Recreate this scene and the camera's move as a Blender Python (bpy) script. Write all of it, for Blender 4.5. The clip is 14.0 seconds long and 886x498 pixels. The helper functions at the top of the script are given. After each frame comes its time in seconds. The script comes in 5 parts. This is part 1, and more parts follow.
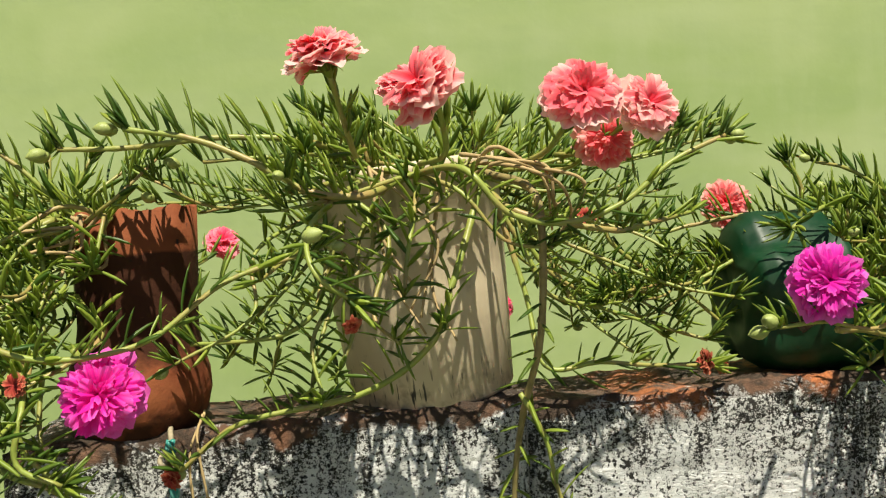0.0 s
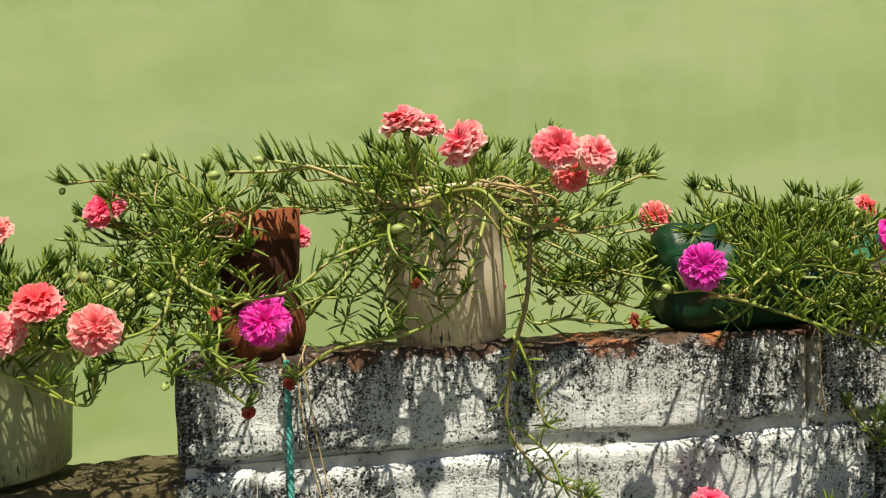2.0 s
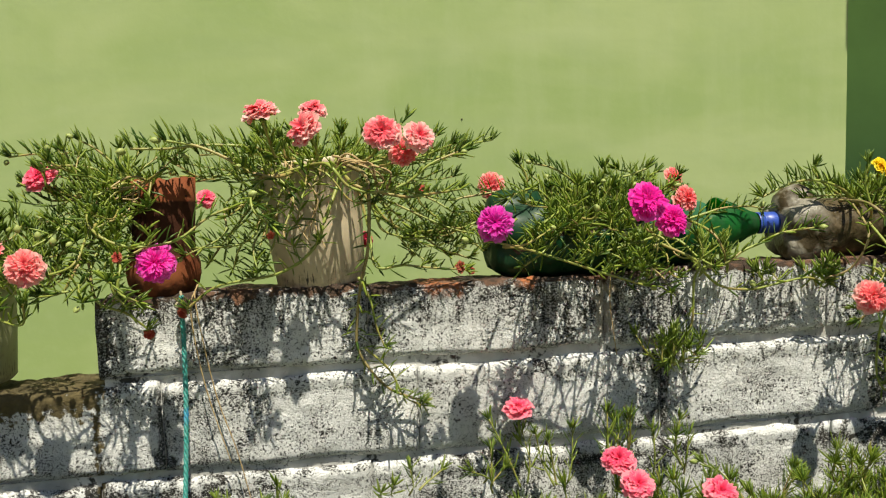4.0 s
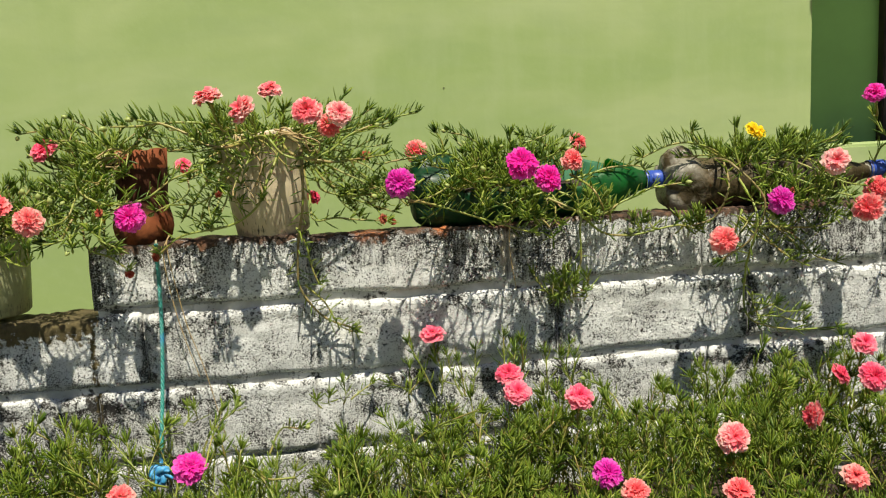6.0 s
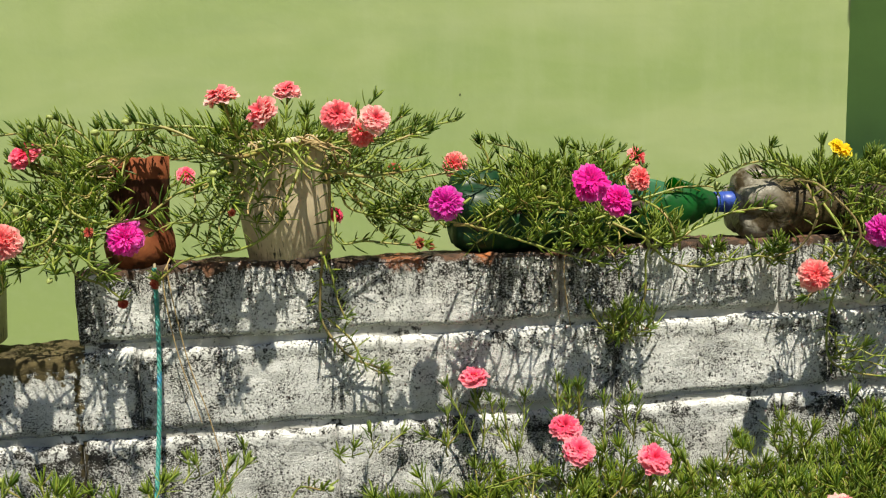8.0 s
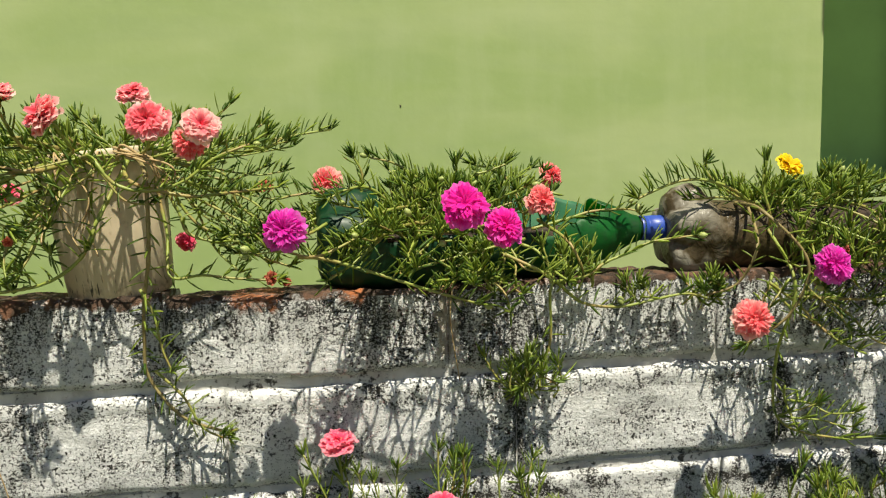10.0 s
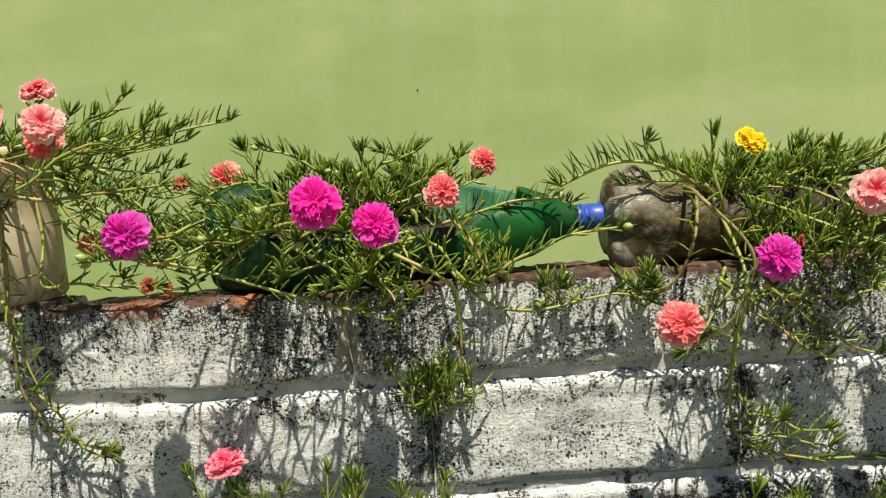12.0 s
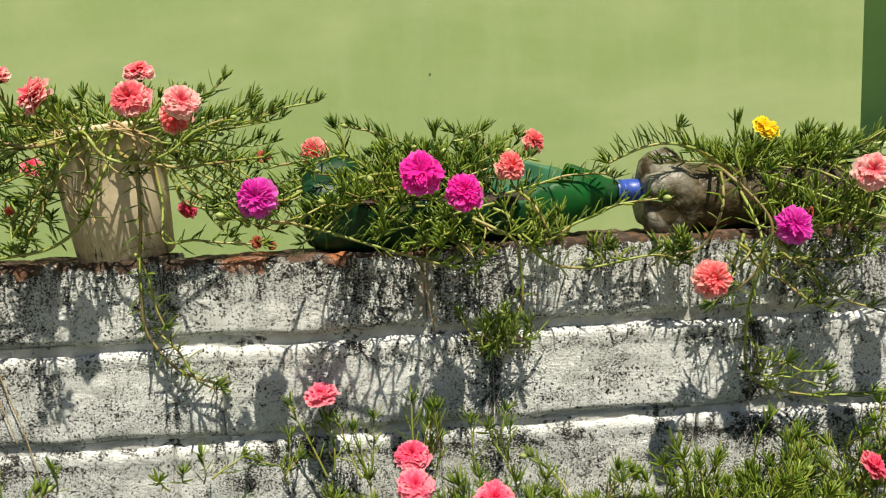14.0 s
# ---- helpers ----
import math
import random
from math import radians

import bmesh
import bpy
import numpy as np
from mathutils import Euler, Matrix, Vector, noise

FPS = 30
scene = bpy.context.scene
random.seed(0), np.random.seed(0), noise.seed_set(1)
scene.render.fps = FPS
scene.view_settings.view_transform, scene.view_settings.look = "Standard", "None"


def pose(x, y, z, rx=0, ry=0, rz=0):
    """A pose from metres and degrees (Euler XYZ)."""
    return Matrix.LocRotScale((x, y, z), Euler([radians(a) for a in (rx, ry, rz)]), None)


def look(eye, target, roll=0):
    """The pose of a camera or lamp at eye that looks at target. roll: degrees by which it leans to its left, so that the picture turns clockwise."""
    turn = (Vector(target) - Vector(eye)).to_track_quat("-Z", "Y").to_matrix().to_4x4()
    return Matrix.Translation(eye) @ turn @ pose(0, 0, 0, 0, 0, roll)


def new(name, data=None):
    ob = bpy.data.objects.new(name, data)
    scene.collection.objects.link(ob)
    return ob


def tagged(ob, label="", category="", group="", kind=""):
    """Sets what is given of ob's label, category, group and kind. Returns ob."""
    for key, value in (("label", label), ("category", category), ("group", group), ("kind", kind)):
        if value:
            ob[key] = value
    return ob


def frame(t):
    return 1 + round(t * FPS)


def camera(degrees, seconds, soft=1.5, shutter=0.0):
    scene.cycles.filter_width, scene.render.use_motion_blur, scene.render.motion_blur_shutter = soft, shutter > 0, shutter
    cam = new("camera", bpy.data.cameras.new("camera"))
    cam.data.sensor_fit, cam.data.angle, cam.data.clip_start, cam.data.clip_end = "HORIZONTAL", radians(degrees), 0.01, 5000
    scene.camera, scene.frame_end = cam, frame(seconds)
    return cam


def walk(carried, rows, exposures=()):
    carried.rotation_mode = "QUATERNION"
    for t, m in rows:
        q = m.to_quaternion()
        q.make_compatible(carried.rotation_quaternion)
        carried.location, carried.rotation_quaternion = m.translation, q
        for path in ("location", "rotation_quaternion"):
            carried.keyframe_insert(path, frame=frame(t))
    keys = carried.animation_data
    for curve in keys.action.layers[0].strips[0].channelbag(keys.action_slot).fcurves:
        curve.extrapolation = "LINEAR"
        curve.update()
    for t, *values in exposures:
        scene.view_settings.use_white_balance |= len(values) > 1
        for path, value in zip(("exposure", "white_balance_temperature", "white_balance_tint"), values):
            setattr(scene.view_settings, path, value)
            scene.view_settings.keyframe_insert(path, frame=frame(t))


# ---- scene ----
# the camera: seconds, eye in metres, yaw, pitch and roll in degrees
cam = camera(54.17, 14.0, 1.2)
ROWS = [
    (0.0, -0.2154, -0.5508, 1.3542, -7.61, -4.08, -3.61),
    (0.5, -0.2020, -0.5769, 1.3506, -6.84, -3.97, -3.86),
    (1.0, -0.2305, -0.6472, 1.3597, -6.70, -4.13, -3.51),
    (1.5, -0.2746, -0.7370, 1.3563, -7.91, -4.05, -2.89),
    (2.0, -0.2967, -0.8340, 1.3623, -9.12, -3.65, -2.08),
    (2.5, -0.3007, -0.9005, 1.3750, -10.12, -3.77, -1.47),
    (3.0, -0.2918, -0.9590, 1.3776, -10.86, -4.35, -1.34),
    (3.5, -0.2567, -1.0129, 1.3753, -11.06, -5.03, -1.24),
    (4.0, -0.1821, -1.0917, 1.3677, -9.86, -6.01, -1.75),
    (4.2, -0.1494, -1.1338, 1.3684, -9.29, -6.62, -2.02),
    (6.3, -0.0432, -1.3637, 1.3797, -6.82, -8.55, -2.63),
    (6.5, -0.0529, -1.3553, 1.3844, -6.86, -8.62, -2.52),
    (7.0, -0.0818, -1.3052, 1.3864, -6.74, -8.51, -2.37),
    (7.2, -0.1014, -1.2736, 1.3867, -6.59, -8.43, -2.09),
    (9.3, -0.0820, -1.0267, 1.3656, -10.07, -6.75, -0.92),
    (9.5, -0.0381, -1.0096, 1.3649, -9.82, -6.60, -0.85),
    (10.0, 0.0798, -0.9711, 1.3684, -8.28, -6.82, -1.29),
    (10.5, 0.1711, -0.9416, 1.3732, -6.20, -7.12, -1.77),
    (11.0, 0.2415, -0.9106, 1.3587, -3.70, -7.46, -2.30),
    (11.5, 0.2906, -0.8911, 1.3563, -2.01, -7.46, -3.02),
    (12.0, 0.3113, -0.8850, 1.3619, -1.14, -7.60, -3.53),
    (12.5, 0.3135, -0.8897, 1.3609, -1.11, -7.55, -3.47),
    (13.0, 0.3035, -0.9043, 1.3557, -1.21, -7.24, -3.18),
    (13.5, 0.2538, -0.9627, 1.3674, -1.96, -7.63, -2.90),
    (14.0, 0.1868, -1.0368, 1.3698, -3.42, -8.93, -2.41),
]


def ahead(yaw, pitch):
    a, b = radians(yaw), radians(pitch)
    return Vector((-math.sin(a) * math.cos(b), math.cos(a) * math.cos(b), math.sin(b)))


walk(cam, [(t, look((x, y, z), Vector((x, y, z)) + ahead(yaw, pitch), roll)) for t, x, y, z, yaw, pitch, roll in ROWS], [(0.0, 0.57), (1.5, 0.49), (3.0, 0.40), (6.5, 0.42), (14.0, 0.45)])

# ---- light ----
world = bpy.data.worlds.new("sky")
scene.world = world
world.use_nodes = True
sky = world.node_tree.nodes.new("ShaderNodeTexSky")
sky.sky_type, sky.sun_disc = "NISHITA", False
SUN = Vector((0.0240, -0.143, 0.322)).normalized()
sky.sun_elevation = math.asin(SUN.z)
sky.sun_rotation = math.atan2(SUN.x, SUN.y)
world.node_tree.nodes["Background"].inputs["Strength"].default_value = 0.044
world.node_tree.links.new(sky.outputs[0], world.node_tree.nodes["Background"].inputs["Color"])
sun = new("sun", bpy.data.lights.new("sun", "SUN"))
sun.data.energy, sun.data.angle, sun.data.color = 5.0, radians(0.55), (1.0, 0.94, 0.775)
sun.matrix_world = look(SUN * 20, (0, 0, 0))


# ---- materials ----
class Nodes:
    """A node material with short ways to add and join nodes."""

    def __init__(self, name, rough=0.6):
        self.mat = bpy.data.materials.new(name)
        self.mat.use_nodes = True
        self.tree = self.mat.node_tree
        self.bsdf = self.tree.nodes["Principled BSDF"]
        self.bsdf.inputs["Roughness"].default_value = rough

    def add(self, kind, **values):
        node = self.tree.nodes.new(kind)
        for key, value in values.items():
            setattr(node, key, value)
        return node

    def link(self, out, into):
        self.tree.links.new(out, into)

    def put(self, socket, value):
        if hasattr(value, "is_linked"):
            self.link(value, socket)
        else:
            socket.default_value = value

    def place(self, scale=(1, 1, 1), own=False):
        """World position, or the object's own, stretched."""
        src = self.add("ShaderNodeTexCoord").outputs["Object"] if own else self.add("ShaderNodeNewGeometry").outputs["Position"]
        m = self.add("ShaderNodeMapping")
        m.inputs["Scale"].default_value = scale
        self.link(src, m.inputs["Vector"])
        return m.outputs[0]

    def noise(self, where, scale, detail=4.0, rough=0.55, warp=0.0):
        n = self.add("ShaderNodeTexNoise")
        self.link(where, n.inputs["Vector"])
        n.inputs["Scale"].default_value, n.inputs["Detail"].default_value = scale, detail
        n.inputs["Roughness"].default_value, n.inputs["Distortion"].default_value = rough, warp
        return n.outputs[0]

    def ramp(self, fac, low, high, a=0.0, b=1.0):
        r = self.add("ShaderNodeMapRange")
        self.put(r.inputs["Value"], fac)
        for key, value in (("From Min", low), ("From Max", high), ("To Min", a), ("To Max", b)):
            self.put(r.inputs[key], value)
        return r.outputs[0]

    def sum(self, a, b, op="ADD", clamp=False):
        m = self.add("ShaderNodeMath", operation=op, use_clamp=clamp)
        self.put(m.inputs[0], a)
        self.put(m.inputs[1], b)
        return m.outputs[0]

    def mix(self, fac, a, b):
        m = self.add("ShaderNodeMix", data_type="RGBA")
        self.put(m.inputs[0], fac)
        for k, c in ((6, a), (7, b)):
            self.put(m.inputs[k], (*c, 1) if isinstance(c, tuple) else c)
        return m.outputs[2]

    def axis(self, n, own=False):
        s = self.add("ShaderNodeSeparateXYZ")
        self.link(self.place(own=own), s.inputs[0])
        return s.outputs[n]

    def island(self):
        return self.add("ShaderNodeNewGeometry").outputs["Random Per Island"]

    def colour(self, value):
        self.put(self.bsdf.inputs["Base Color"], value)
        return self

    def rough(self, value):
        self.put(self.bsdf.inputs["Roughness"], value)
        return self

    def bump(self, height, strength=0.4, far=0.004):
        b = self.add("ShaderNodeBump")
        b.inputs["Strength"].default_value, b.inputs["Distance"].default_value = strength, far
        self.link(height, b.inputs["Height"])
        self.link(b.outputs[0], self.bsdf.inputs["Normal"])
        return self

    def thin(self, colour, share):
        """Lets some light through, as leaves and petals do."""
        t = self.add("ShaderNodeBsdfTranslucent")
        self.put(t.inputs["Color"], (*colour, 1) if isinstance(colour, tuple) else colour)
        m = self.add("ShaderNodeMixShader")
        m.inputs[0].default_value = share
        self.link(self.bsdf.outputs[0], m.inputs[1])
        self.link(t.outputs[0], m.inputs[2])
        self.link(m.outputs[0], self.tree.nodes["Material Output"].inputs["Surface"])
        return self


def whitewash():
    """Old limewash on rough cement blocks: black mildew in specks, bare red brickwork along the top."""
    n = Nodes("weathered_whitewash", 0.9)
    w = n.place()
    z, x = n.axis(2), n.axis(0)
    fine, speck = n.noise(n.place((1, 1, 1.3)), 350, 6, 0.72), n.noise(w, 900, 3, 0.6)
    patch, wide = n.noise(w, 34, 5, 0.65, 0.6), n.noise(w, 9, 3)
    streak = n.noise(n.place((210, 210, 15)), 1.0, 4, 0.65)
    top = n.ramp(z, 1.10, 1.212, 0.0, 0.08)
    end = n.sum(n.ramp(x, -0.39, -0.425, 0.0, 0.11), n.sum(n.ramp(z, 1.09, 1.105), n.ramp(x, -0.46, -0.44, 0.3, 1.0), "MULTIPLY"), "MULTIPLY")
    dirt = n.sum(n.sum(n.ramp(patch, 0.3, 0.7, -0.10, 0.085), n.sum(n.ramp(streak, 0.35, 0.68, -0.05, 0.065), n.ramp(z, 1.08, 1.16, 0.6, 1.25), "MULTIPLY")), n.sum(top, end))
    # the left end's grey wash and drips also carry some painted shade
    dirt = n.sum(dirt, n.sum(n.ramp(wide, 0.35, 0.65, -0.07, 0.06), n.ramp(x, -0.42, -0.58, 0.0, 0.04)))
    under = n.sum(n.ramp(n.sum(n.sum(x, -0.185), 0.0, "ABSOLUTE"), 0.17, 0.08, 0.0, 0.058), n.ramp(z, 1.11, 1.15, 0.35, 1.0), "MULTIPLY")
    clean = n.sum(n.ramp(n.sum(n.sum(x, -0.02), 0.0, "ABSOLUTE"), 0.11, 0.05, 0.0, -0.025), n.ramp(z, 1.19, 1.17), "MULTIPLY")
    # top course at the right: dirt, and plant shade painted in with it
    right = n.sum(n.ramp(n.sum(n.sum(x, -0.77), 0.0, "ABSOLUTE"), 0.22, 0.12, 0.0, 0.045), n.ramp(z, 1.11, 1.125), "MULTIPLY")
    dirt = n.sum(n.sum(dirt, under), n.sum(clean, right))
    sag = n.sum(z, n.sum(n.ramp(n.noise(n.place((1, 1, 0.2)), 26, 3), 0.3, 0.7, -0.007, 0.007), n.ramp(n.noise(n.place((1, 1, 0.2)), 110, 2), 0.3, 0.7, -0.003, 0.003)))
    # each lip is patchy, with a darker ragged band of specks just below
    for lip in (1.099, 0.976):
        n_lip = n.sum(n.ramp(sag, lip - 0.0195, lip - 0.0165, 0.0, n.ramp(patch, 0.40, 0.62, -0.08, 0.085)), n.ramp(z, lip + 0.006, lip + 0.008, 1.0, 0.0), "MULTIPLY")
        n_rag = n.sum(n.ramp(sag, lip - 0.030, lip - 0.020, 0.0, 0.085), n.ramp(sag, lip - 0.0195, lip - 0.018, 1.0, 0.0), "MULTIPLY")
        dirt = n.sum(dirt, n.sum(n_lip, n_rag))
    foot = n.sum(n.ramp(z, 1.0, 0.955, 0.0, 0.035), n.sum(n.ramp(z, 1.02, 0.94, 0.0, 0.05), n.ramp(x, -0.22, -0.42), "MULTIPLY"))
    dirt = n.sum(dirt, foot)
    level = n.sum(n.sum(fine, n.ramp(speck, 0.3, 0.7, -0.09, 0.09)), dirt)
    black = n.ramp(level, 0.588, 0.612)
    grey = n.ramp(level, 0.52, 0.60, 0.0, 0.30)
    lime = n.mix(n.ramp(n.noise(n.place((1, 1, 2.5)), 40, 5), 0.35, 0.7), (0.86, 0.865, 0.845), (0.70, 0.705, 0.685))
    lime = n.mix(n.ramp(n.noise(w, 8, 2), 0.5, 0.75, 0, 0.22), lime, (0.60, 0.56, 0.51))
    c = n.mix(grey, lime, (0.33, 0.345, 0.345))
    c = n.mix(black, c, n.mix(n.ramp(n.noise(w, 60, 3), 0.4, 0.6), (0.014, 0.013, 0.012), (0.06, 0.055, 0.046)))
    dots = n.sum(n.ramp(n.noise(w, 300, 4, 0.6), 0.575, 0.60), n.ramp(n.noise(w, 13, 3), 0.36, 0.54), "MULTIPLY")
    c = n.mix(dots, c, (0.02, 0.019, 0.017))
    wander = n.ramp(n.noise(w, 45, 4), 0.3, 0.7, -0.016, 0.016)
    for x0, z0, z1, half, tone in ((0.638, 0.985, 1.105, 0.014, (0.02, 0.02, 0.014)), (0.306, 0.985, 1.11, 0.010, (0.025, 0.024, 0.016)), (-0.352, 0.985, 1.10, 0.010, (0.05, 0.05, 0.045)), (0.226, 1.12, 1.205, 0.010, (0.50, 0.44, 0.35)), (-0.092, 1.12, 1.2, 0.004, (0.03, 0.03, 0.02))):
        off = n.sum(n.sum(n.sum(x, wander), -x0), 0.0, "ABSOLUTE")
        strip = n.sum(n.ramp(off, half * 1.3, half * 0.6), n.sum(n.ramp(z, z0, z0 + 0.01), n.ramp(z, z1, z1 - 0.015), "MULTIPLY"), "MULTIPLY")
        c = n.mix(n.sum(strip, n.ramp(fine, 0.36, 0.5), "MULTIPLY"), c, tone)
    bare = n.ramp(n.sum(n.ramp(z, 1.183, 1.207, -0.26, 0.22), n.noise(w, 34, 4, 0.6)), 0.57, 0.66)
    facing = n.add("ShaderNodeSeparateXYZ")
    n.link(n.add("ShaderNodeNewGeometry").outputs["True Normal"], facing.inputs[0])
    bare = n.sum(bare, n.sum(n.ramp(facing.outputs[2], 0.45, 0.8), n.ramp(z, 1.17, 1.185, 0.0, 0.96), "MULTIPLY"), "MAXIMUM")
    brick = n.mix(n.ramp(n.noise(w, 48, 4, 0.65), 0.48, 0.62), (0.070, 0.044, 0.028), (0.20, 0.105, 0.062))
    brick = n.mix(n.ramp(n.noise(w, 23, 3, 0.5, 0.3), 0.55, 0.64, 0, 0.28), brick, (0.38, 0.15, 0.07))
    glow = n.sum(n.ramp(n.sum(n.sum(x, -0.006), 0.0, "ABSOLUTE"), 0.034, 0.020), n.ramp(n.sum(n.sum(x, -0.116), 0.0, "ABSOLUTE"), 0.018, 0.009), "MAXIMUM")
    raw = n.sum(glow, n.ramp(n.sum(z, n.ramp(n.noise(w, 40, 4), 0.3, 0.7, -0.010, 0.010)), 1.187, 1.196), "MULTIPLY")
    bare = n.sum(bare, n.sum(raw, 0.7, "MULTIPLY"), "MAXIMUM")
    brick = n.mix(n.sum(raw, n.ramp(n.noise(w, 90, 4), 0.38, 0.55), "MULTIPLY"), brick, (0.50, 0.165, 0.055))
    brick = n.mix(n.ramp(n.noise(w, 66, 3), 0.69, 0.75), brick, (0.5, 0.46, 0.40))
    c = n.mix(n.sum(bare, n.ramp(x, -0.43, -0.40, 0.0, 1.0), "MULTIPLY"), c, brick)
    low = n.sum(n.ramp(z, 1.035, 1.095, -0.28, 0.27), n.ramp(z, 1.112, 1.13, 0.0, -0.5))
    edge = n.sum(n.ramp(x, -0.410, -0.427, -0.5, 0.1), n.ramp(x, -0.432, -0.44, 0.0, -0.5))
    moss = n.ramp(n.sum(n.noise(w, 90, 4, 0.6), n.sum(n.sum(low, n.ramp(x, -0.41, -0.43, -0.5, 0.0)), edge, "MAXIMUM")), 0.5, 0.58)
    c = n.mix(moss, c, n.mix(n.noise(w, 140, 2), (0.05, 0.040, 0.015), (0.19, 0.145, 0.06)))
    n.colour(c).bump(n.sum(n.sum(n.noise(n.place((1, 1, 2.6)), 150, 6, 0.7), n.ramp(n.noise(w, 60, 4), 0, 1, 0, 1.3)), n.ramp(level, 0.5, 0.7, 0, -0.7)), 0.75, 0.0048)
    return n.mat


def mortar():
    n = Nodes("limewashed_mortar", 0.92)
    w = n.place()
    level = n.sum(n.noise(w, 150, 5, 0.7), n.ramp(n.noise(w, 15, 4), 0.3, 0.7, -0.2, 0.2))
    c = n.mix(n.ramp(n.noise(w, 25, 4), 0.35, 0.65), (0.68, 0.67, 0.64), (0.42, 0.41, 0.38))
    c = n.mix(n.ramp(level, 0.58, 0.67), c, (0.05, 0.047, 0.042))
    n.colour(c).bump(n.noise(w, 200, 5, 0.65), 0.7, 0.003)
    return n.mat


def green_paint():
    """Sun-bleached green wall paint, patchy from rolling and rain."""
    n = Nodes("pale_green_wall_paint", 0.82)
    w = n.place()
    broad = n.noise(n.place((1.0, 1.0, 2.2)), 1.6, 3, 0.5, 0.4)
    c = n.mix(n.ramp(broad, 0.40, 0.60), (0.305, 0.398, 0.142), (0.382, 0.458, 0.198))
    c = n.mix(n.ramp(n.noise(n.place((1, 1, 4)), 4, 4), 0.45, 0.7, 0, 0.35), c, (0.29, 0.375, 0.162))
    c = n.mix(n.ramp(n.noise(w, 28, 5), 0.5, 0.8, 0, 0.22), c, (0.40, 0.48, 0.24))
    c = n.mix(n.ramp(n.noise(n.place((9, 9, 1.1)), 1.0, 4, 0.6), 0.52, 0.72, 0, 0.22), c, (0.43, 0.50, 0.26))
    c = n.mix(n.ramp(n.noise(n.place((2.2, 2.2, 7)), 1.0, 3, 0.6), 0.55, 0.72, 0, 0.25), c, (0.42, 0.49, 0.25))
    n.colour(c).bump(n.sum(n.noise(w, 45, 5), n.ramp(n.noise(w, 6, 2), 0, 1, 0, 2)), 0.12, 0.004)
    return n.mat


def soil():
    n = Nodes("dark_potting_soil", 0.95)
    w = n.place()
    c = n.mix(n.ramp(n.noise(w, 120, 5), 0.35, 0.7), (0.022, 0.015, 0.010), (0.085, 0.058, 0.036))
    n.colour(c).bump(n.noise(w, 160, 5), 0.9, 0.004)
    return n.mat


def earth():
    n = Nodes("dry_yard_earth", 0.95)
    w = n.place()
    c = n.mix(n.ramp(n.noise(w, 3, 6), 0.3, 0.7), (0.12, 0.15, 0.06), (0.24, 0.22, 0.13))
    n.colour(n.mix(n.ramp(n.noise(w, 60, 4), 0.5, 0.8), c, (0.13, 0.10, 0.07))).bump(n.noise(w, 40, 6), 0.6, 0.01)
    return n.mat


def leaf_mat(name, deep, fresh):
    n = Nodes(name, 0.42)
    r = n.island()
    c = n.mix(r, deep, fresh)
    c = n.mix(n.ramp(r, 0.93, 0.98, 0, 0.8), c, (0.36, 0.29, 0.08))
    c = n.mix(n.ramp(n.noise(n.place(), 14, 2), 0.48, 0.7, 0, 0.40), c, (0.27, 0.36, 0.06))
    n.colour(c).thin(n.mix(0.4, c, (0.44, 0.56, 0.04)), 0.40)
    n.bsdf.inputs["Specular IOR Level"].default_value = 0.5
    return n.mat


def stem_mat():
    n = Nodes("moss_rose_stem", 0.45)
    w = n.place()
    c = n.mix(n.ramp(n.noise(w, 22, 3), 0.46, 0.68), (0.255, 0.31, 0.055), (0.34, 0.24, 0.085))
    n.colour(n.mix(n.ramp(n.noise(w, 180, 3), 0.55, 0.75, 0, 0.5), c, (0.24, 0.11, 0.05))).bump(n.noise(w, 300, 3), 0.3, 0.001)
    return n.mat


def dry_stem_mat():
    n = Nodes("dry_woody_stem", 0.8)
    w = n.place()
    n.colour(n.mix(n.noise(w, 90, 3), (0.34, 0.23, 0.10), (0.52, 0.39, 0.19))).bump(n.noise(w, 300, 3), 0.4, 0.001)
    return n.mat


def petal_mat(name, deep, pale, edge, share=0.44):
    """deep in the heart, pale on the skirt of outer petals, with lighter tips and fine veins."""
    n = Nodes(name, 0.7)
    uv = n.add("ShaderNodeUVMap")
    s = n.add("ShaderNodeSeparateXYZ")
    n.link(uv.outputs[0], s.inputs[0])
    along, whorl = s.outputs[1], s.outputs[0]
    m = n.add("ShaderNodeMapping")
    m.inputs["Scale"].default_value = (9, 1.2, 1)
    n.link(uv.outputs[0], m.inputs["Vector"])
    island = n.island()
    shift = n.add("ShaderNodeVectorMath")
    n.link(m.outputs[0], shift.inputs[0])
    k = n.add("ShaderNodeCombineXYZ")
    n.link(n.sum(island, 37.0, "MULTIPLY"), k.inputs[2])
    n.link(k.outputs[0], shift.inputs[1])
    vein = n.noise(shift.outputs[0], 1.0, 3)
    skirt = n.sum(n.ramp(whorl, 0.5, 4.5, 0.26, -0.08), n.ramp(n.add("ShaderNodeObjectInfo").outputs["Random"], 0, 1, -0.10, 0.12))
    f = n.sum(n.sum(along, skirt), n.sum(n.ramp(island, 0, 1, -0.18, 0.10), n.ramp(vein, 0.3, 0.7, -0.10, 0.10)))
    c = n.mix(n.ramp(f, 0.45, 1.05), deep, pale)
    c = n.mix(n.ramp(f, 0.80, 1.10, 0, 0.85), c, edge)
    n.colour(c).thin(c, share)
    n.bsdf.inputs["Specular IOR Level"].default_value = 0.2
    return n.mat


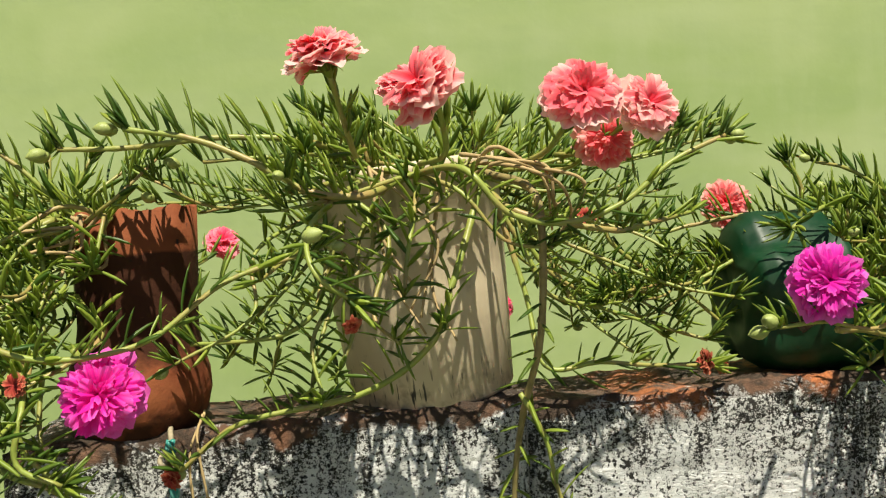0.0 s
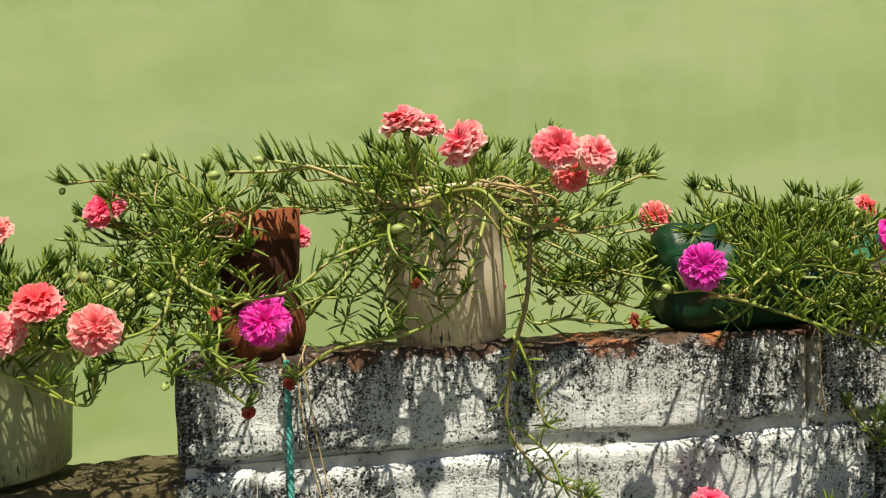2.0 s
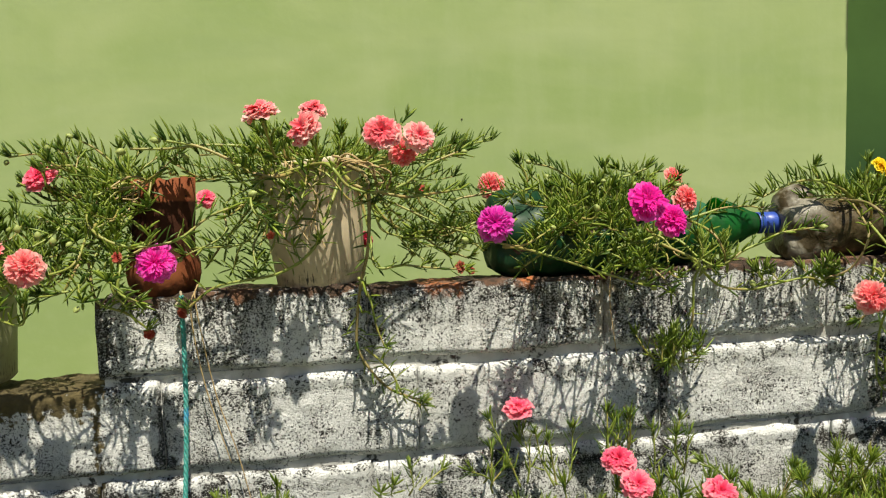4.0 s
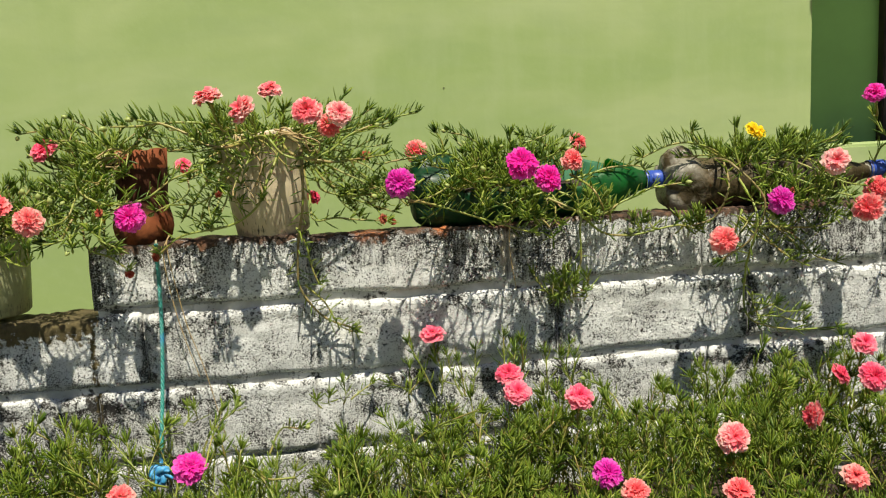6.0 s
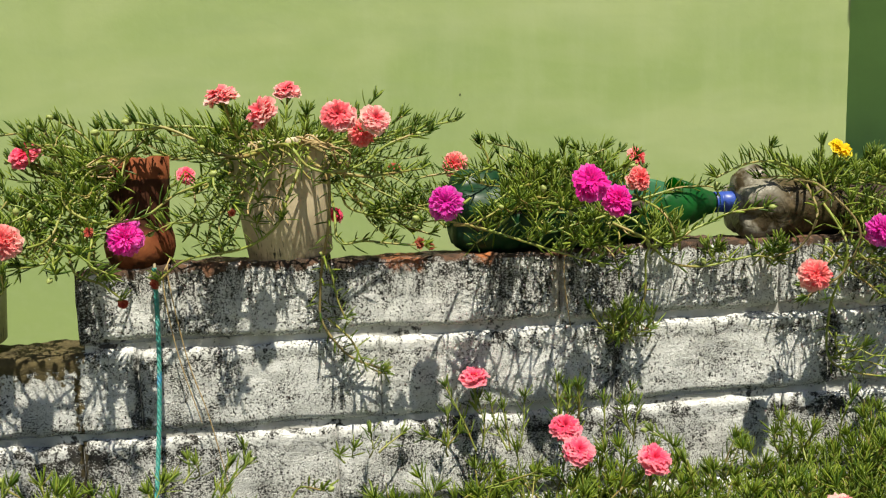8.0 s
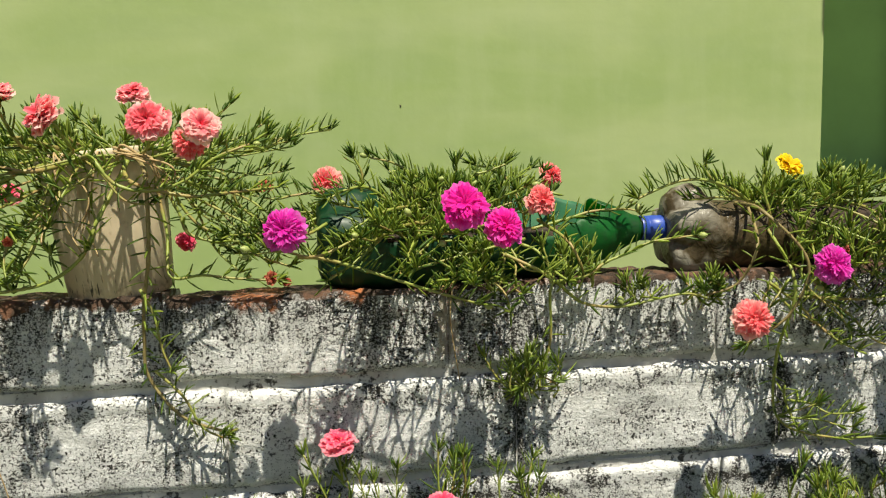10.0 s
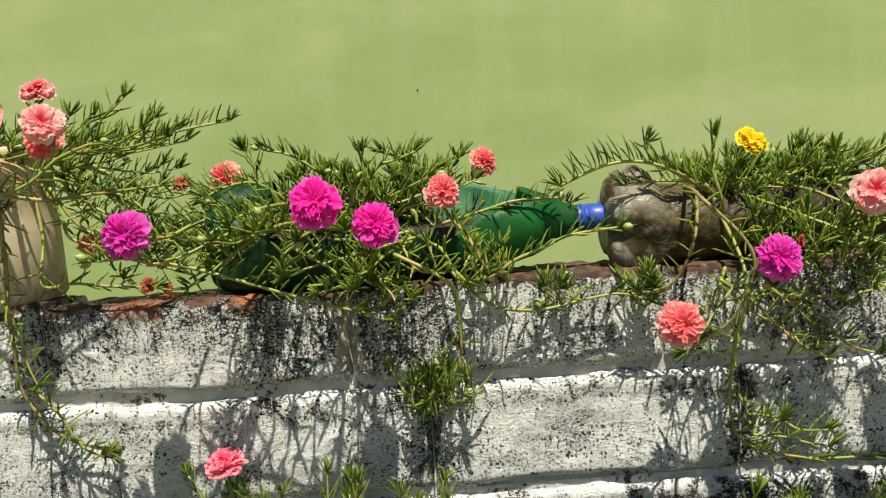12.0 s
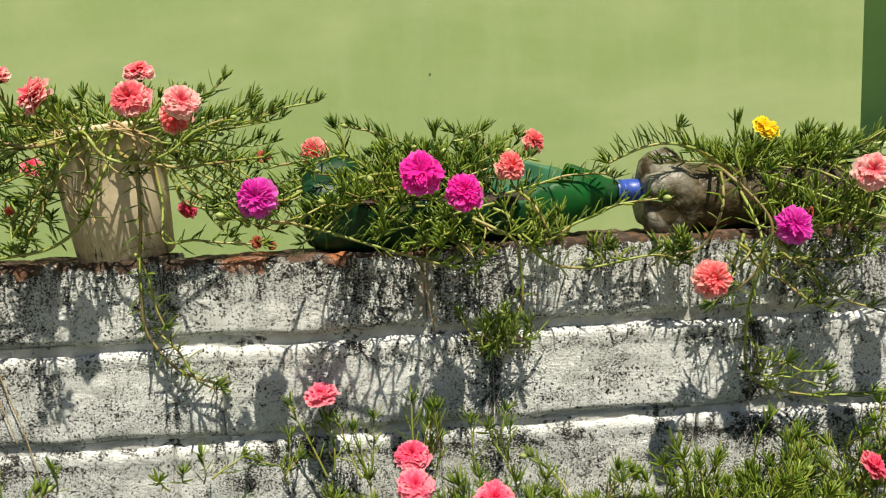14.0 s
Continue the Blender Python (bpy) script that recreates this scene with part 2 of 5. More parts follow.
def pot_mat(name, a, b, dirt):
    """Painted pot with thin drips, scratches and dust."""
    n = Nodes(name, 0.6)
    w = n.place(own=True)
    c = n.mix(n.ramp(n.noise(w, 22, 4), 0.35, 0.7), a, b)
    drip = n.noise(n.place((130, 130, 9), own=True), 1.0, 3, 0.6)
    c = n.mix(n.ramp(drip, 0.60, 0.70, 0, 0.55), c, dirt)
    c = n.mix(n.ramp(n.sum(n.noise(w, 90, 5), n.ramp(n.axis(2, True), 0.0, 0.035, 0.17, 0.0)), 0.60, 0.75, 0, 0.7), c, dirt)
    scratch = n.sum(n.ramp(n.noise(n.place((420, 420, 45), own=True), 1.0, 2), 0.62, 0.66), n.ramp(n.axis(2, True), 0.045, 0.015), "MULTIPLY")
    c = n.mix(scratch, c, (0.05, 0.045, 0.04))
    n.colour(c).bump(n.sum(n.noise(w, 120, 4), drip), 0.2, 0.0015)
    return n.mat


def clay_mat():
    n = Nodes("old_terracotta", 0.85)
    w = n.place(own=True)
    z = n.axis(2, True)
    c = n.mix(n.ramp(n.noise(w, 30, 5), 0.35, 0.7), (0.175, 0.047, 0.019), (0.28, 0.09, 0.036))
    # dark band round the neck; the foot's shade from flower and leaves is painted in
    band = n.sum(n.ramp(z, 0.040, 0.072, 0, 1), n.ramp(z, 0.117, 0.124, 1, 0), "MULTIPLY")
    neck_foot_dark = n.ramp(n.sum(n.noise(w, 45, 4), n.sum(n.ramp(band, 0, 1, -0.16, 0.5), n.ramp(z, 0.036, 0.006, 0, 0.34))), 0.46, 0.68, 0, 0.86)
    c = n.mix(neck_foot_dark, c, (0.030, 0.012, 0.007))
    n.bsdf.inputs["Specular IOR Level"].default_value = 0.2
    c = n.mix(n.ramp(n.noise(w, 130, 4), 0.66, 0.72), c, (0.03, 0.02, 0.015))
    n.colour(c).bump(n.sum(n.noise(w, 160, 4), n.noise(w, 30, 3)), 0.4, 0.002)
    return n.mat


def bottle_green():
    n = Nodes("green_bottle_plastic", 0.22)
    w = n.place(own=True)
    c = n.mix(n.ramp(n.noise(w, 20, 4), 0.35, 0.7), (0.004, 0.085, 0.014), (0.012, 0.19, 0.032))
    # foot half darkened: soil behind the plastic, plus plant shade put into the colour
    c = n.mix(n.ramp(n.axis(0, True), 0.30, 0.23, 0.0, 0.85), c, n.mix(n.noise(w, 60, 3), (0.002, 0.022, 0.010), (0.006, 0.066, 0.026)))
    c = n.mix(n.ramp(n.noise(w, 70, 5), 0.46, 0.72, 0, 0.6), c, (0.045, 0.09, 0.05))
    n.colour(c).rough(n.ramp(n.noise(w, 40, 4), 0.35, 0.65, 0.34, 0.62)).bump(n.noise(w, 28, 3), 0.25, 0.004)
    # light let through is dimmed over the same foot half
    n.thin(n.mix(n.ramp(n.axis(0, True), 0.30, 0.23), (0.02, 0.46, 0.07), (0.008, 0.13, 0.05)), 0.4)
    return n.mat


def bottle_muddy():
    n = Nodes("clear_bottle_full_of_mud", 0.28)
    w = n.place(own=True)
    c = n.mix(n.ramp(n.noise(w, 16, 5, 0.6, 0.5), 0.38, 0.62), (0.030, 0.021, 0.009), (0.092, 0.068, 0.032))
    c = n.mix(n.ramp(n.noise(w, 60, 5), 0.52, 0.66, 0, 0.75), c, (0.14, 0.105, 0.06))
    # darker towards the neck, paler patches at the foot
    c = n.mix(n.ramp(n.axis(0, True), 0.07, 0.12, 0.0, 0.45), c, (0.034, 0.026, 0.011))
    c = n.mix(n.sum(n.ramp(n.axis(0, True), 0.03, 0.06, 0.85, 0.0), n.ramp(n.noise(w, 30, 3), 0.4, 0.55), "MULTIPLY"), c, (0.30, 0.28, 0.23))
    n.colour(c).rough(n.ramp(n.noise(w, 50, 4), 0.4, 0.7, 0.34, 0.65)).bump(n.sum(n.noise(w, 34, 4), n.ramp(n.noise(w, 90, 3, 0.5, 1.0), 0.3, 0.7, 0, 0.3)), 0.5, 0.006)
    n.bsdf.inputs["Specular IOR Level"].default_value = 0.3
    return n.mat


def plain(name, colour, rough=0.5, vary=0.25, scale=60):
    n = Nodes(name, rough)
    w = n.place(own=True)
    dark = tuple(v * (1 - vary) for v in colour)
    n.colour(n.mix(n.ramp(n.noise(w, scale, 4), 0.35, 0.65), colour, dark)).bump(n.noise(w, scale * 3, 3), 0.2, 0.001)
    return n.mat


def rope_mat():
    n = Nodes("blue_green_nylon_rope", 0.5)
    z = n.axis(2)
    c = n.mix(n.ramp(n.sum(n.noise(n.place(), 26, 2), n.ramp(z, 0.875, 0.905, -0.35, 0.10)), 0.45, 0.55), (0.03, 0.27, 0.58), (0.02, 0.26, 0.22))
    n.colour(n.mix(n.ramp(n.noise(n.place((900, 900, 120)), 1, 2), 0.45, 0.7, 0, 0.5), c, (0.35, 0.55, 0.52)))
    return n.mat


M_WASH, M_MORTAR, M_GREEN, M_SOIL, M_EARTH = whitewash(), mortar(), green_paint(), soil(), earth()
# a stronger green than the house wall's
M_PORCH = plain("porch_wall_green", (0.34, 0.56, 0.17), 0.7, 0.12, 5)
M_LEAF, M_STEM, M_DRY = leaf_mat("moss_rose_leaf", (0.044, 0.112, 0.014), (0.365, 0.465, 0.062)), stem_mat(), dry_stem_mat()
M_BED_LEAF = leaf_mat("young_moss_rose_leaf", (0.048, 0.128, 0.014), (0.37, 0.47, 0.048))
M_BARK = plain("brown_green_stem", (0.33, 0.26, 0.10), 0.6, 0.45, 90)
M_MAGENTA = petal_mat("magenta_petal", (0.86, 0.012, 0.39), (0.90, 0.030, 0.48), (0.94, 0.18, 0.66))
M_PURPLE = petal_mat("purple_magenta_petal", (0.74, 0.015, 0.42), (0.81, 0.038, 0.52), (0.89, 0.20, 0.69))
M_PINK = petal_mat("pink_petal", (0.92, 0.11, 0.17), (0.96, 0.32, 0.35), (0.98, 0.72, 0.66))
M_CORAL = petal_mat("coral_petal", (0.90, 0.09, 0.12), (0.95, 0.245, 0.26), (0.97, 0.58, 0.52))
M_ROSE = petal_mat("rose_petal", (0.90, 0.055, 0.16), (0.94, 0.15, 0.28), (0.97, 0.42, 0.48))
M_YELLOW = petal_mat("yellow_petal", (0.90, 0.60, 0.008), (0.95, 0.75, 0.012), (0.97, 0.85, 0.10))
M_WILT = petal_mat("wilted_red_petal", (0.26, 0.025, 0.02), (0.42, 0.07, 0.04), (0.46, 0.16, 0.09), 0.1)
M_BUD = plain("bud_green", (0.36, 0.42, 0.12), 0.45)
M_CREAM = pot_mat("cream_painted_pot", (0.66, 0.55, 0.375), (0.57, 0.47, 0.32), (0.30, 0.235, 0.155))
M_WHITEPOT = pot_mat("greyish_white_pot", (0.37, 0.38, 0.20), (0.30, 0.31, 0.165), (0.17, 0.17, 0.11))
M_CLAY, M_BOTTLE, M_MUD = clay_mat(), bottle_green(), bottle_muddy()
# bottle green with the sun shining into the flap put into its colour
M_FLAP = plain("sunlit_green_plastic", (0.02, 0.15, 0.06), 0.65, 0.3, 40)
M_CAP = plain("blue_cap_plastic", (0.035, 0.085, 0.42), 0.4, 0.2)
M_ROPE, M_FRAME = rope_mat(), plain("dark_brown_wood", (0.045, 0.022, 0.014), 0.55, 0.5, 30)
M_TRAY = plain("white_plastic", (0.72, 0.73, 0.72), 0.45, 0.15, 20)
M_TWINE = plain("pale_twine", (0.40, 0.34, 0.22), 0.8, 0.4, 200)
M_NAIL = plain("rusty_iron", (0.05, 0.03, 0.02), 0.7)
M_SLAB = plain("grey_cement", (0.38, 0.37, 0.34), 0.85, 0.3, 8)


# ---- building helpers ----
def make(name, verts, faces, material, smooth=True, uvs=None):
    me = bpy.data.meshes.new(name)
    me.from_pydata(verts if isinstance(verts, list) else np.asarray(verts).tolist(), [], faces if isinstance(faces, list) else np.asarray(faces).tolist())
    me.materials.append(material)
    me.polygons.foreach_set("use_smooth", [smooth] * len(me.polygons))
    if uvs is not None:
        layer = me.uv_layers.new(name="UVMap")
        loops = np.empty(len(me.loops), int)
        me.loops.foreach_get("vertex_index", loops)
        layer.data.foreach_set("uv", np.asarray(uvs, float)[loops].ravel())
    me.update()
    return me


def part(name, me, parent=None, label=""):
    ob = new(name, me)
    if parent is not None:
        ob.parent = parent
    if label:
        ob["label"] = label
    return ob


def finish(name, bm, material, smooth=False):
    me = bpy.data.meshes.new(name)
    bmesh.ops.recalc_face_normals(bm, faces=bm.faces)
    bm.to_mesh(me)
    bm.free()
    me.materials.append(material)
    me.polygons.foreach_set("use_smooth", [smooth] * len(me.polygons))
    return me


def box(name, lo, hi, material, bevel=0.0):
    bm = bmesh.new()
    bmesh.ops.create_cube(bm, size=1.0)
    for v in bm.verts:
        v.co = Vector([lo[k] + (v.co[k] + 0.5) * (hi[k] - lo[k]) for k in range(3)])
    if bevel:
        bmesh.ops.bevel(bm, geom=bm.edges[:], offset=bevel, segments=2, affect="EDGES")
    return finish(name, bm, material)


def lathe(name, profile, material, sides=48, wobble=None, smooth=True):
    """Turns (radius, height) round z; wobble(angle, height, radius) gives a changed radius and height."""
    verts, faces = [], []
    for r, h in profile:
        for k in range(sides):
            a = 2 * math.pi * k / sides
            rr, hh = wobble(a, h, r) if wobble else (r, h)
            verts.append((rr * math.cos(a), rr * math.sin(a), hh))
    for j in range(len(profile) - 1):
        for k in range(sides):
            a, b = j * sides + k, j * sides + (k + 1) % sides
            faces.append((a, b, b + sides, a + sides))
    return make(name, verts, faces, material, smooth)


def glide(points, step=0.004):
    """A smooth line through the points (Catmull-Rom), evenly spaced."""
    p = np.asarray(points, float)
    p = np.vstack([2 * p[0] - p[1], p, 2 * p[-1] - p[-2]])
    out = []
    for a, b, c, d in zip(p, p[1:], p[2:], p[3:]):
        n = max(3, int(np.linalg.norm(c - b) / step))
        t = (np.arange(n) / n)[:, None]
        out.append(0.5 * (2 * b + (c - a) * t + (2 * a - 5 * b + 4 * c - d) * t**2 + (3 * b - a - 3 * c + d) * t**3))
    out.append(p[-2:-1])
    return np.vstack(out)


def frames_along(line):
    t = np.gradient(line, axis=0)
    t /= np.linalg.norm(t, axis=1)[:, None] + 1e-9
    ref = np.where(np.abs(t[:, 2:3]) > 0.9, np.array([[1.0, 0, 0]]), np.array([[0, 0, 1.0]]))
    u = np.cross(t, ref)
    u /= np.linalg.norm(u, axis=1)[:, None] + 1e-9
    return t, u, np.cross(t, u)


def tube(line, r0, r1, sides=6, knots=0.0):
    """Vertices and faces of a tapered stem along a line."""
    _, u, v = frames_along(line)
    n = len(line)
    r = np.linspace(r0, r1, n) * (1 + knots * (np.sin(np.arange(n) * 1.7) > 0.85))
    a = np.arange(sides) * 2 * np.pi / sides
    ring = u[:, None] * np.cos(a)[None, :, None] + v[:, None] * np.sin(a)[None, :, None]
    verts = (line[:, None] + ring * r[:, None, None]).reshape(-1, 3)
    i = np.arange((n - 1) * sides).reshape(n - 1, sides)
    j = np.roll(i, -1, axis=1)
    faces = np.stack([i, j, j + sides, i + sides], -1).reshape(-1, 4).tolist()
    faces += [tuple(range(sides))[::-1], tuple(range((n - 1) * sides, n * sides))]
    return verts, faces


def leaf_batch(base, way, up, length, width):
    """Many narrow fleshy leaves: three-sided spindles that bend a little, as arrays of vertices and faces."""
    n = len(base)
    way = way / (np.linalg.norm(way, axis=1)[:, None] + 1e-9)
    side = np.cross(way, up)
    side /= np.linalg.norm(side, axis=1)[:, None] + 1e-9
    top = np.cross(side, way)
    rows = []
    for u, w in ((0.0, 0.38), (0.28, 0.88), (0.56, 1.0), (0.83, 0.68)):
        c = base + way * (length * u)[:, None] + top * (0.2 * length * u * u)[:, None]
        h = (width * w * 0.5)[:, None]
        rows += [c + side * h, c - side * h, c + top * h * 0.9]
    rows.append(base + way * length[:, None] + top * (0.21 * length)[:, None])
    verts = np.stack(rows, 1).reshape(-1, 3)
    quads, tris = [], []
    for k in (0, 3, 6):
        quads += [(k, k + 1, k + 4, k + 3), (k + 1, k + 2, k + 5, k + 4), (k + 2, k, k + 3, k + 5)]
    tris = [(9, 10, 12), (10, 11, 12), (11, 9, 12)]
    at = (np.arange(n) * 13)[:, None, None]
    return verts, (np.array(quads) + at).reshape(-1, 4).tolist() + (np.array(tris) + at).reshape(-1, 3).tolist()


def leaves_on(line, rng, start=0.12, gap=0.0057, long=0.0245, wide=0.0030, lift=1.3, tuft=9):
    """Where leaves sit on a stem: round it in a spiral, leaning forward, a tuft at its tip."""
    t, u, v = frames_along(line)
    reach = np.r_[0, np.cumsum(np.linalg.norm(np.diff(line, axis=0), axis=1))]
    s = np.arange(reach[-1] * start, reach[-1], gap)
    s = np.r_[s + rng.normal(0, gap * 0.3, len(s)), reach[-1] - rng.uniform(0, 0.006, tuft)]
    s = np.clip(s, 0, reach[-1])
    k = np.searchsorted(reach, s).clip(0, len(line) - 1)
    a = np.arange(len(s)) * 2.4 + rng.normal(0, 0.35, len(s))
    lean = rng.uniform(0.75, 1.4, len(s))
    lean[-tuft:] = rng.uniform(0.35, 1.45, tuft)
    out = u[k] * np.cos(a)[:, None] + v[k] * np.sin(a)[:, None]
    way = t[k] * np.cos(lean)[:, None] + out * np.sin(lean)[:, None]
    way[:, 2] += lift * rng.uniform(0.4, 1.2, len(s))
    size = long * rng.uniform(0.62, 1.18, len(s)) * np.where(s > reach[-1] - 0.012, 0.8, 1.0)
    return line[k], way, t[k] + rng.normal(0, 0.25, (len(s), 3)), size, wide * rng.uniform(0.8, 1.2, len(s))


# ---- flowers ----
def flower_shape(name, seed, material, loose=0.0, full=1.0, wide=0.4):
    """A double moss rose of radius 1: a skirt of broad petals under a dome of narrower ones that bend outwards, opening along z."""
    rng = np.random.default_rng(seed)
    verts, faces, uvs = [], [], []
    whorls = [(6, 1.0, -7, -0.06, 1.5), (7, 0.99, 8, -0.02, 1.35), (11, 0.95, 24, 0.02, 0.90), (15, 0.92, 38, 0.05, 0.75), (16, 0.88, 51, 0.08, 0.66), (15, 0.85, 63, 0.10, 0.6), (12, 0.82, 75, 0.11, 0.56), (8, 0.78, 85, 0.12, 0.52)]
    nu, nv = 7, 10
    for w_at, (count, size, tilt, lift, fan) in enumerate(whorls[: max(2, round(8 * full))]):
        for k in range(count):
            turn = 2 * math.pi * (k + rng.uniform(-0.25, 0.25)) / count + w_at * 1.9
            rise = radians(tilt + rng.normal(0, 5 + 7 * loose))
            long, broad = size * rng.uniform(0.80 - 0.06 * loose, 1.10), size * wide * fan * rng.uniform(0.78, 1.15)
            phase, waves, amp = rng.uniform(0, 6.3), rng.uniform(2.0, 4.5), rng.uniform(0.04, 0.11)
            notch, bend = rng.uniform(0.0, 0.12), rng.uniform(0.22, 0.42) * min(1.0, max(0.0, tilt / 40))
            teeth = rng.uniform(6, 10)
            first = len(verts)
            for i in range(nu + 1):
                u = i / nu
                for j in range(nv + 1):
                    w = 2 * j / nv - 1
                    far = u * (1 - 0.17 * w * w * u - 0.10 * w**6 * u - notch * max(0, 1 - 2.4 * abs(w)) * u**5 + 0.05 * math.sin(teeth * w + phase) * u**6)
                    across = w * broad * (0.14 + 1.2 * u - 0.36 * u * u)
                    high = amp * math.sin(waves * w + phase) * u**2 + 0.025 * math.sin(teeth * w - phase) * u**4 + 0.12 * w * w * u - bend * u**3
                    r, h = far * long * math.cos(rise) - high * math.sin(rise), far * long * math.sin(rise) * 0.80 + high * math.cos(rise)
                    verts.append((r * math.cos(turn) - across * math.sin(turn), r * math.sin(turn) + across * math.cos(turn), h + lift))
                    uvs.append((w_at + 0.98 * j / nv, u))
            for i in range(nu):
                for j in range(nv):
                    a = first + i * (nv + 1) + j
                    faces.append((a, a + 1, a + nv + 2, a + nv + 1))
    return make(name, verts, faces, material, True, uvs)


def calyx_shape():
    """The green cup and two pointed sepals under a flower of radius 1."""
    verts, faces = [], []
    for r, h in ((0.05, -0.42), (0.13, -0.3), (0.2, -0.12), (0.17, 0.06)):
        verts += [(r * math.cos(k * math.pi / 5), r * math.sin(k * math.pi / 5), h) for k in range(10)]
    for j in range(3):
        faces += [(j * 10 + k, j * 10 + (k + 1) % 10, j * 10 + 10 + (k + 1) % 10, j * 10 + 10 + k) for k in range(10)]
    for k in range(7):
        a = k * 2 * math.pi / 7
        c, s, n = math.cos(a), math.sin(a), len(verts)
        verts += [(0.14 * c - 0.05 * s, 0.14 * s + 0.05 * c, -0.25), (0.14 * c + 0.05 * s, 0.14 * s - 0.05 * c, -0.25), (0.5 * c, 0.5 * s, -0.1), (0.9 * c, 0.9 * s, 0.02 - 0.2 * (k % 3))]
        verts += [(0.5 * c, 0.5 * s, -0.17)]
        faces += [(n, n + 2, n + 4), (n + 1, n + 4, n + 2), (n + 2, n + 3, n + 4), (n, n + 1, n + 2), (n, n + 4, n + 1)]
    return make("calyx", verts, faces, M_LEAF)


def bud_shape():
    prof = [(0.001, 0.0), (0.16, 0.05), (0.30, 0.2), (0.40, 0.45), (0.37, 0.7), (0.22, 0.92), (0.07, 1.05), (0.001, 1.12)]
    return lathe("bud", prof, M_BUD, 10, lambda a, h, r: (r * (1 + 0.06 * math.cos(2 * a)), h))


SHAPES = {}
for kind, material, loose, full, wide in (("magenta", M_MAGENTA, 0.5, 1, 0.35), ("purple", M_PURPLE, 0.5, 1, 0.33), ("pink", M_PINK, 1.0, 0.88, 0.42), ("coral", M_CORAL, 0.6, 1, 0.38), ("rose", M_ROSE, 0.8, 0.88, 0.40), ("yellow", M_YELLOW, 0.7, 0.62, 0.40), ("wilt", M_WILT, 1.6, 0.5, 0.34)):
    SHAPES[kind] = [flower_shape("petals", 11 * s + len(kind), material, loose, full, wide) for s in range(3)]
CALYX, BUD = calyx_shape(), bud_shape()
WORDS = {"magenta": "bright magenta double flower", "purple": "purplish magenta double flower", "pink": "salmon pink double flower with pale edges", "coral": "coral red double flower", "rose": "rose pink double flower", "yellow": "small yellow flower", "wilt": "shrivelled dark red flower"}
COUNT = [0]


def aim(place, way, size, spin=0.0):
    q = Vector(way).normalized().to_track_quat("Z", "Y")
    return Matrix.LocRotScale(Vector(place), q @ Euler((0, 0, spin)).to_quaternion(), (size, size, size))


def bloom(plant, place, kind, way=(0, -0.75, 0.65), size=0.0215, foot=None):
    """A flower with its calyx, and a stalk back to foot on its plant."""
    COUNT[0] += 1
    way = Vector(way).normalized()
    ob = part("flower", SHAPES[kind][COUNT[0] % 3], plant, WORDS[kind])
    ob.matrix_basis = aim(Vector(place) - way * size * 0.35, way, size, COUNT[0] * 1.3)
    part("calyx", CALYX, ob)
    if foot is not None:
        a = Vector(place) - way * size * 0.7
        mid = (a + Vector(foot)) / 2 + Vector((0, -0.006, -0.004)) - way * 0.012
        line = glide([foot, mid, a], 0.005)
        me = make("stalk", *tube(line, 0.0018, 0.0016), M_STEM)
        st = part("stalk", me, plant)
        rng = np.random.default_rng(COUNT[0])
        part("leaves", make("leaves", *leaf_batch(*leaves_on(line, rng, 0.1, 0.0055, 0.022, tuft=9)), M_LEAF), st)
    return ob


def bud(plant, place, way=(0, 0, 1), size=0.0095):
    ob = part("bud", BUD, plant, "pale green pointed bud")
    ob.matrix_basis = aim(place, way, size)
    return ob


def trail(plant, points, rng, thick=0.0021, material=None, buds=0, **how):
    """One stem of a plant, with its leaves."""
    line = glide(points)
    st = part("stem", make("stem", *tube(line, thick, thick * 0.62, 6, 0.15), material or M_STEM), plant)
    part("leaves", make("leaves", *leaf_batch(*leaves_on(line, rng, **how)), M_LEAF), st)
    end, t = line[-1], line[-1] - line[-4]
    for k in range(buds):
        w = Vector(t).normalized() + Vector(rng.normal(0, 0.5, 3))
        bud(plant, Vector(end) + w * 0.004, w, rng.uniform(0.0075, 0.0105))
    return line


def plant_at(name, place, label, group):
    ob = new(name)
    ob.empty_display_size = 0.03
    return tagged(ob, label, "flowering plant", group)


def spray(plant, rng, n, foot, spread, reach, rise, droop=0.02, **how):
    """n stems from round foot: they rise, arch over and end at foot + reach, more or less."""
    for _ in range(n):
        a = np.array(foot) + rng.uniform(-1, 1, 3) * spread
        e = np.array([rng.uniform(*reach[0]), rng.uniform(*reach[1]), rng.uniform(*reach[2])])
        d = e - a
        far = np.linalg.norm(d)
        bow = rng.normal(0, 0.10 * far, 3)
        m1 = a + d * 0.33 + np.array([bow[0], bow[1], rise * rng.uniform(0.3, 1.2)])
        m2 = a + d * 0.72 + np.array([-bow[0] * 0.4, bow[1] * 0.6, droop * rng.uniform(-1.0, 1.0)])
        lift_end = np.array([0, 0, rng.uniform(-0.004, 0.012)])
        trail(plant, [a, m1, m2, e + lift_end], rng, thick=rng.uniform(0.0014, 0.0021), buds=int(rng.random() < 0.14), **how)


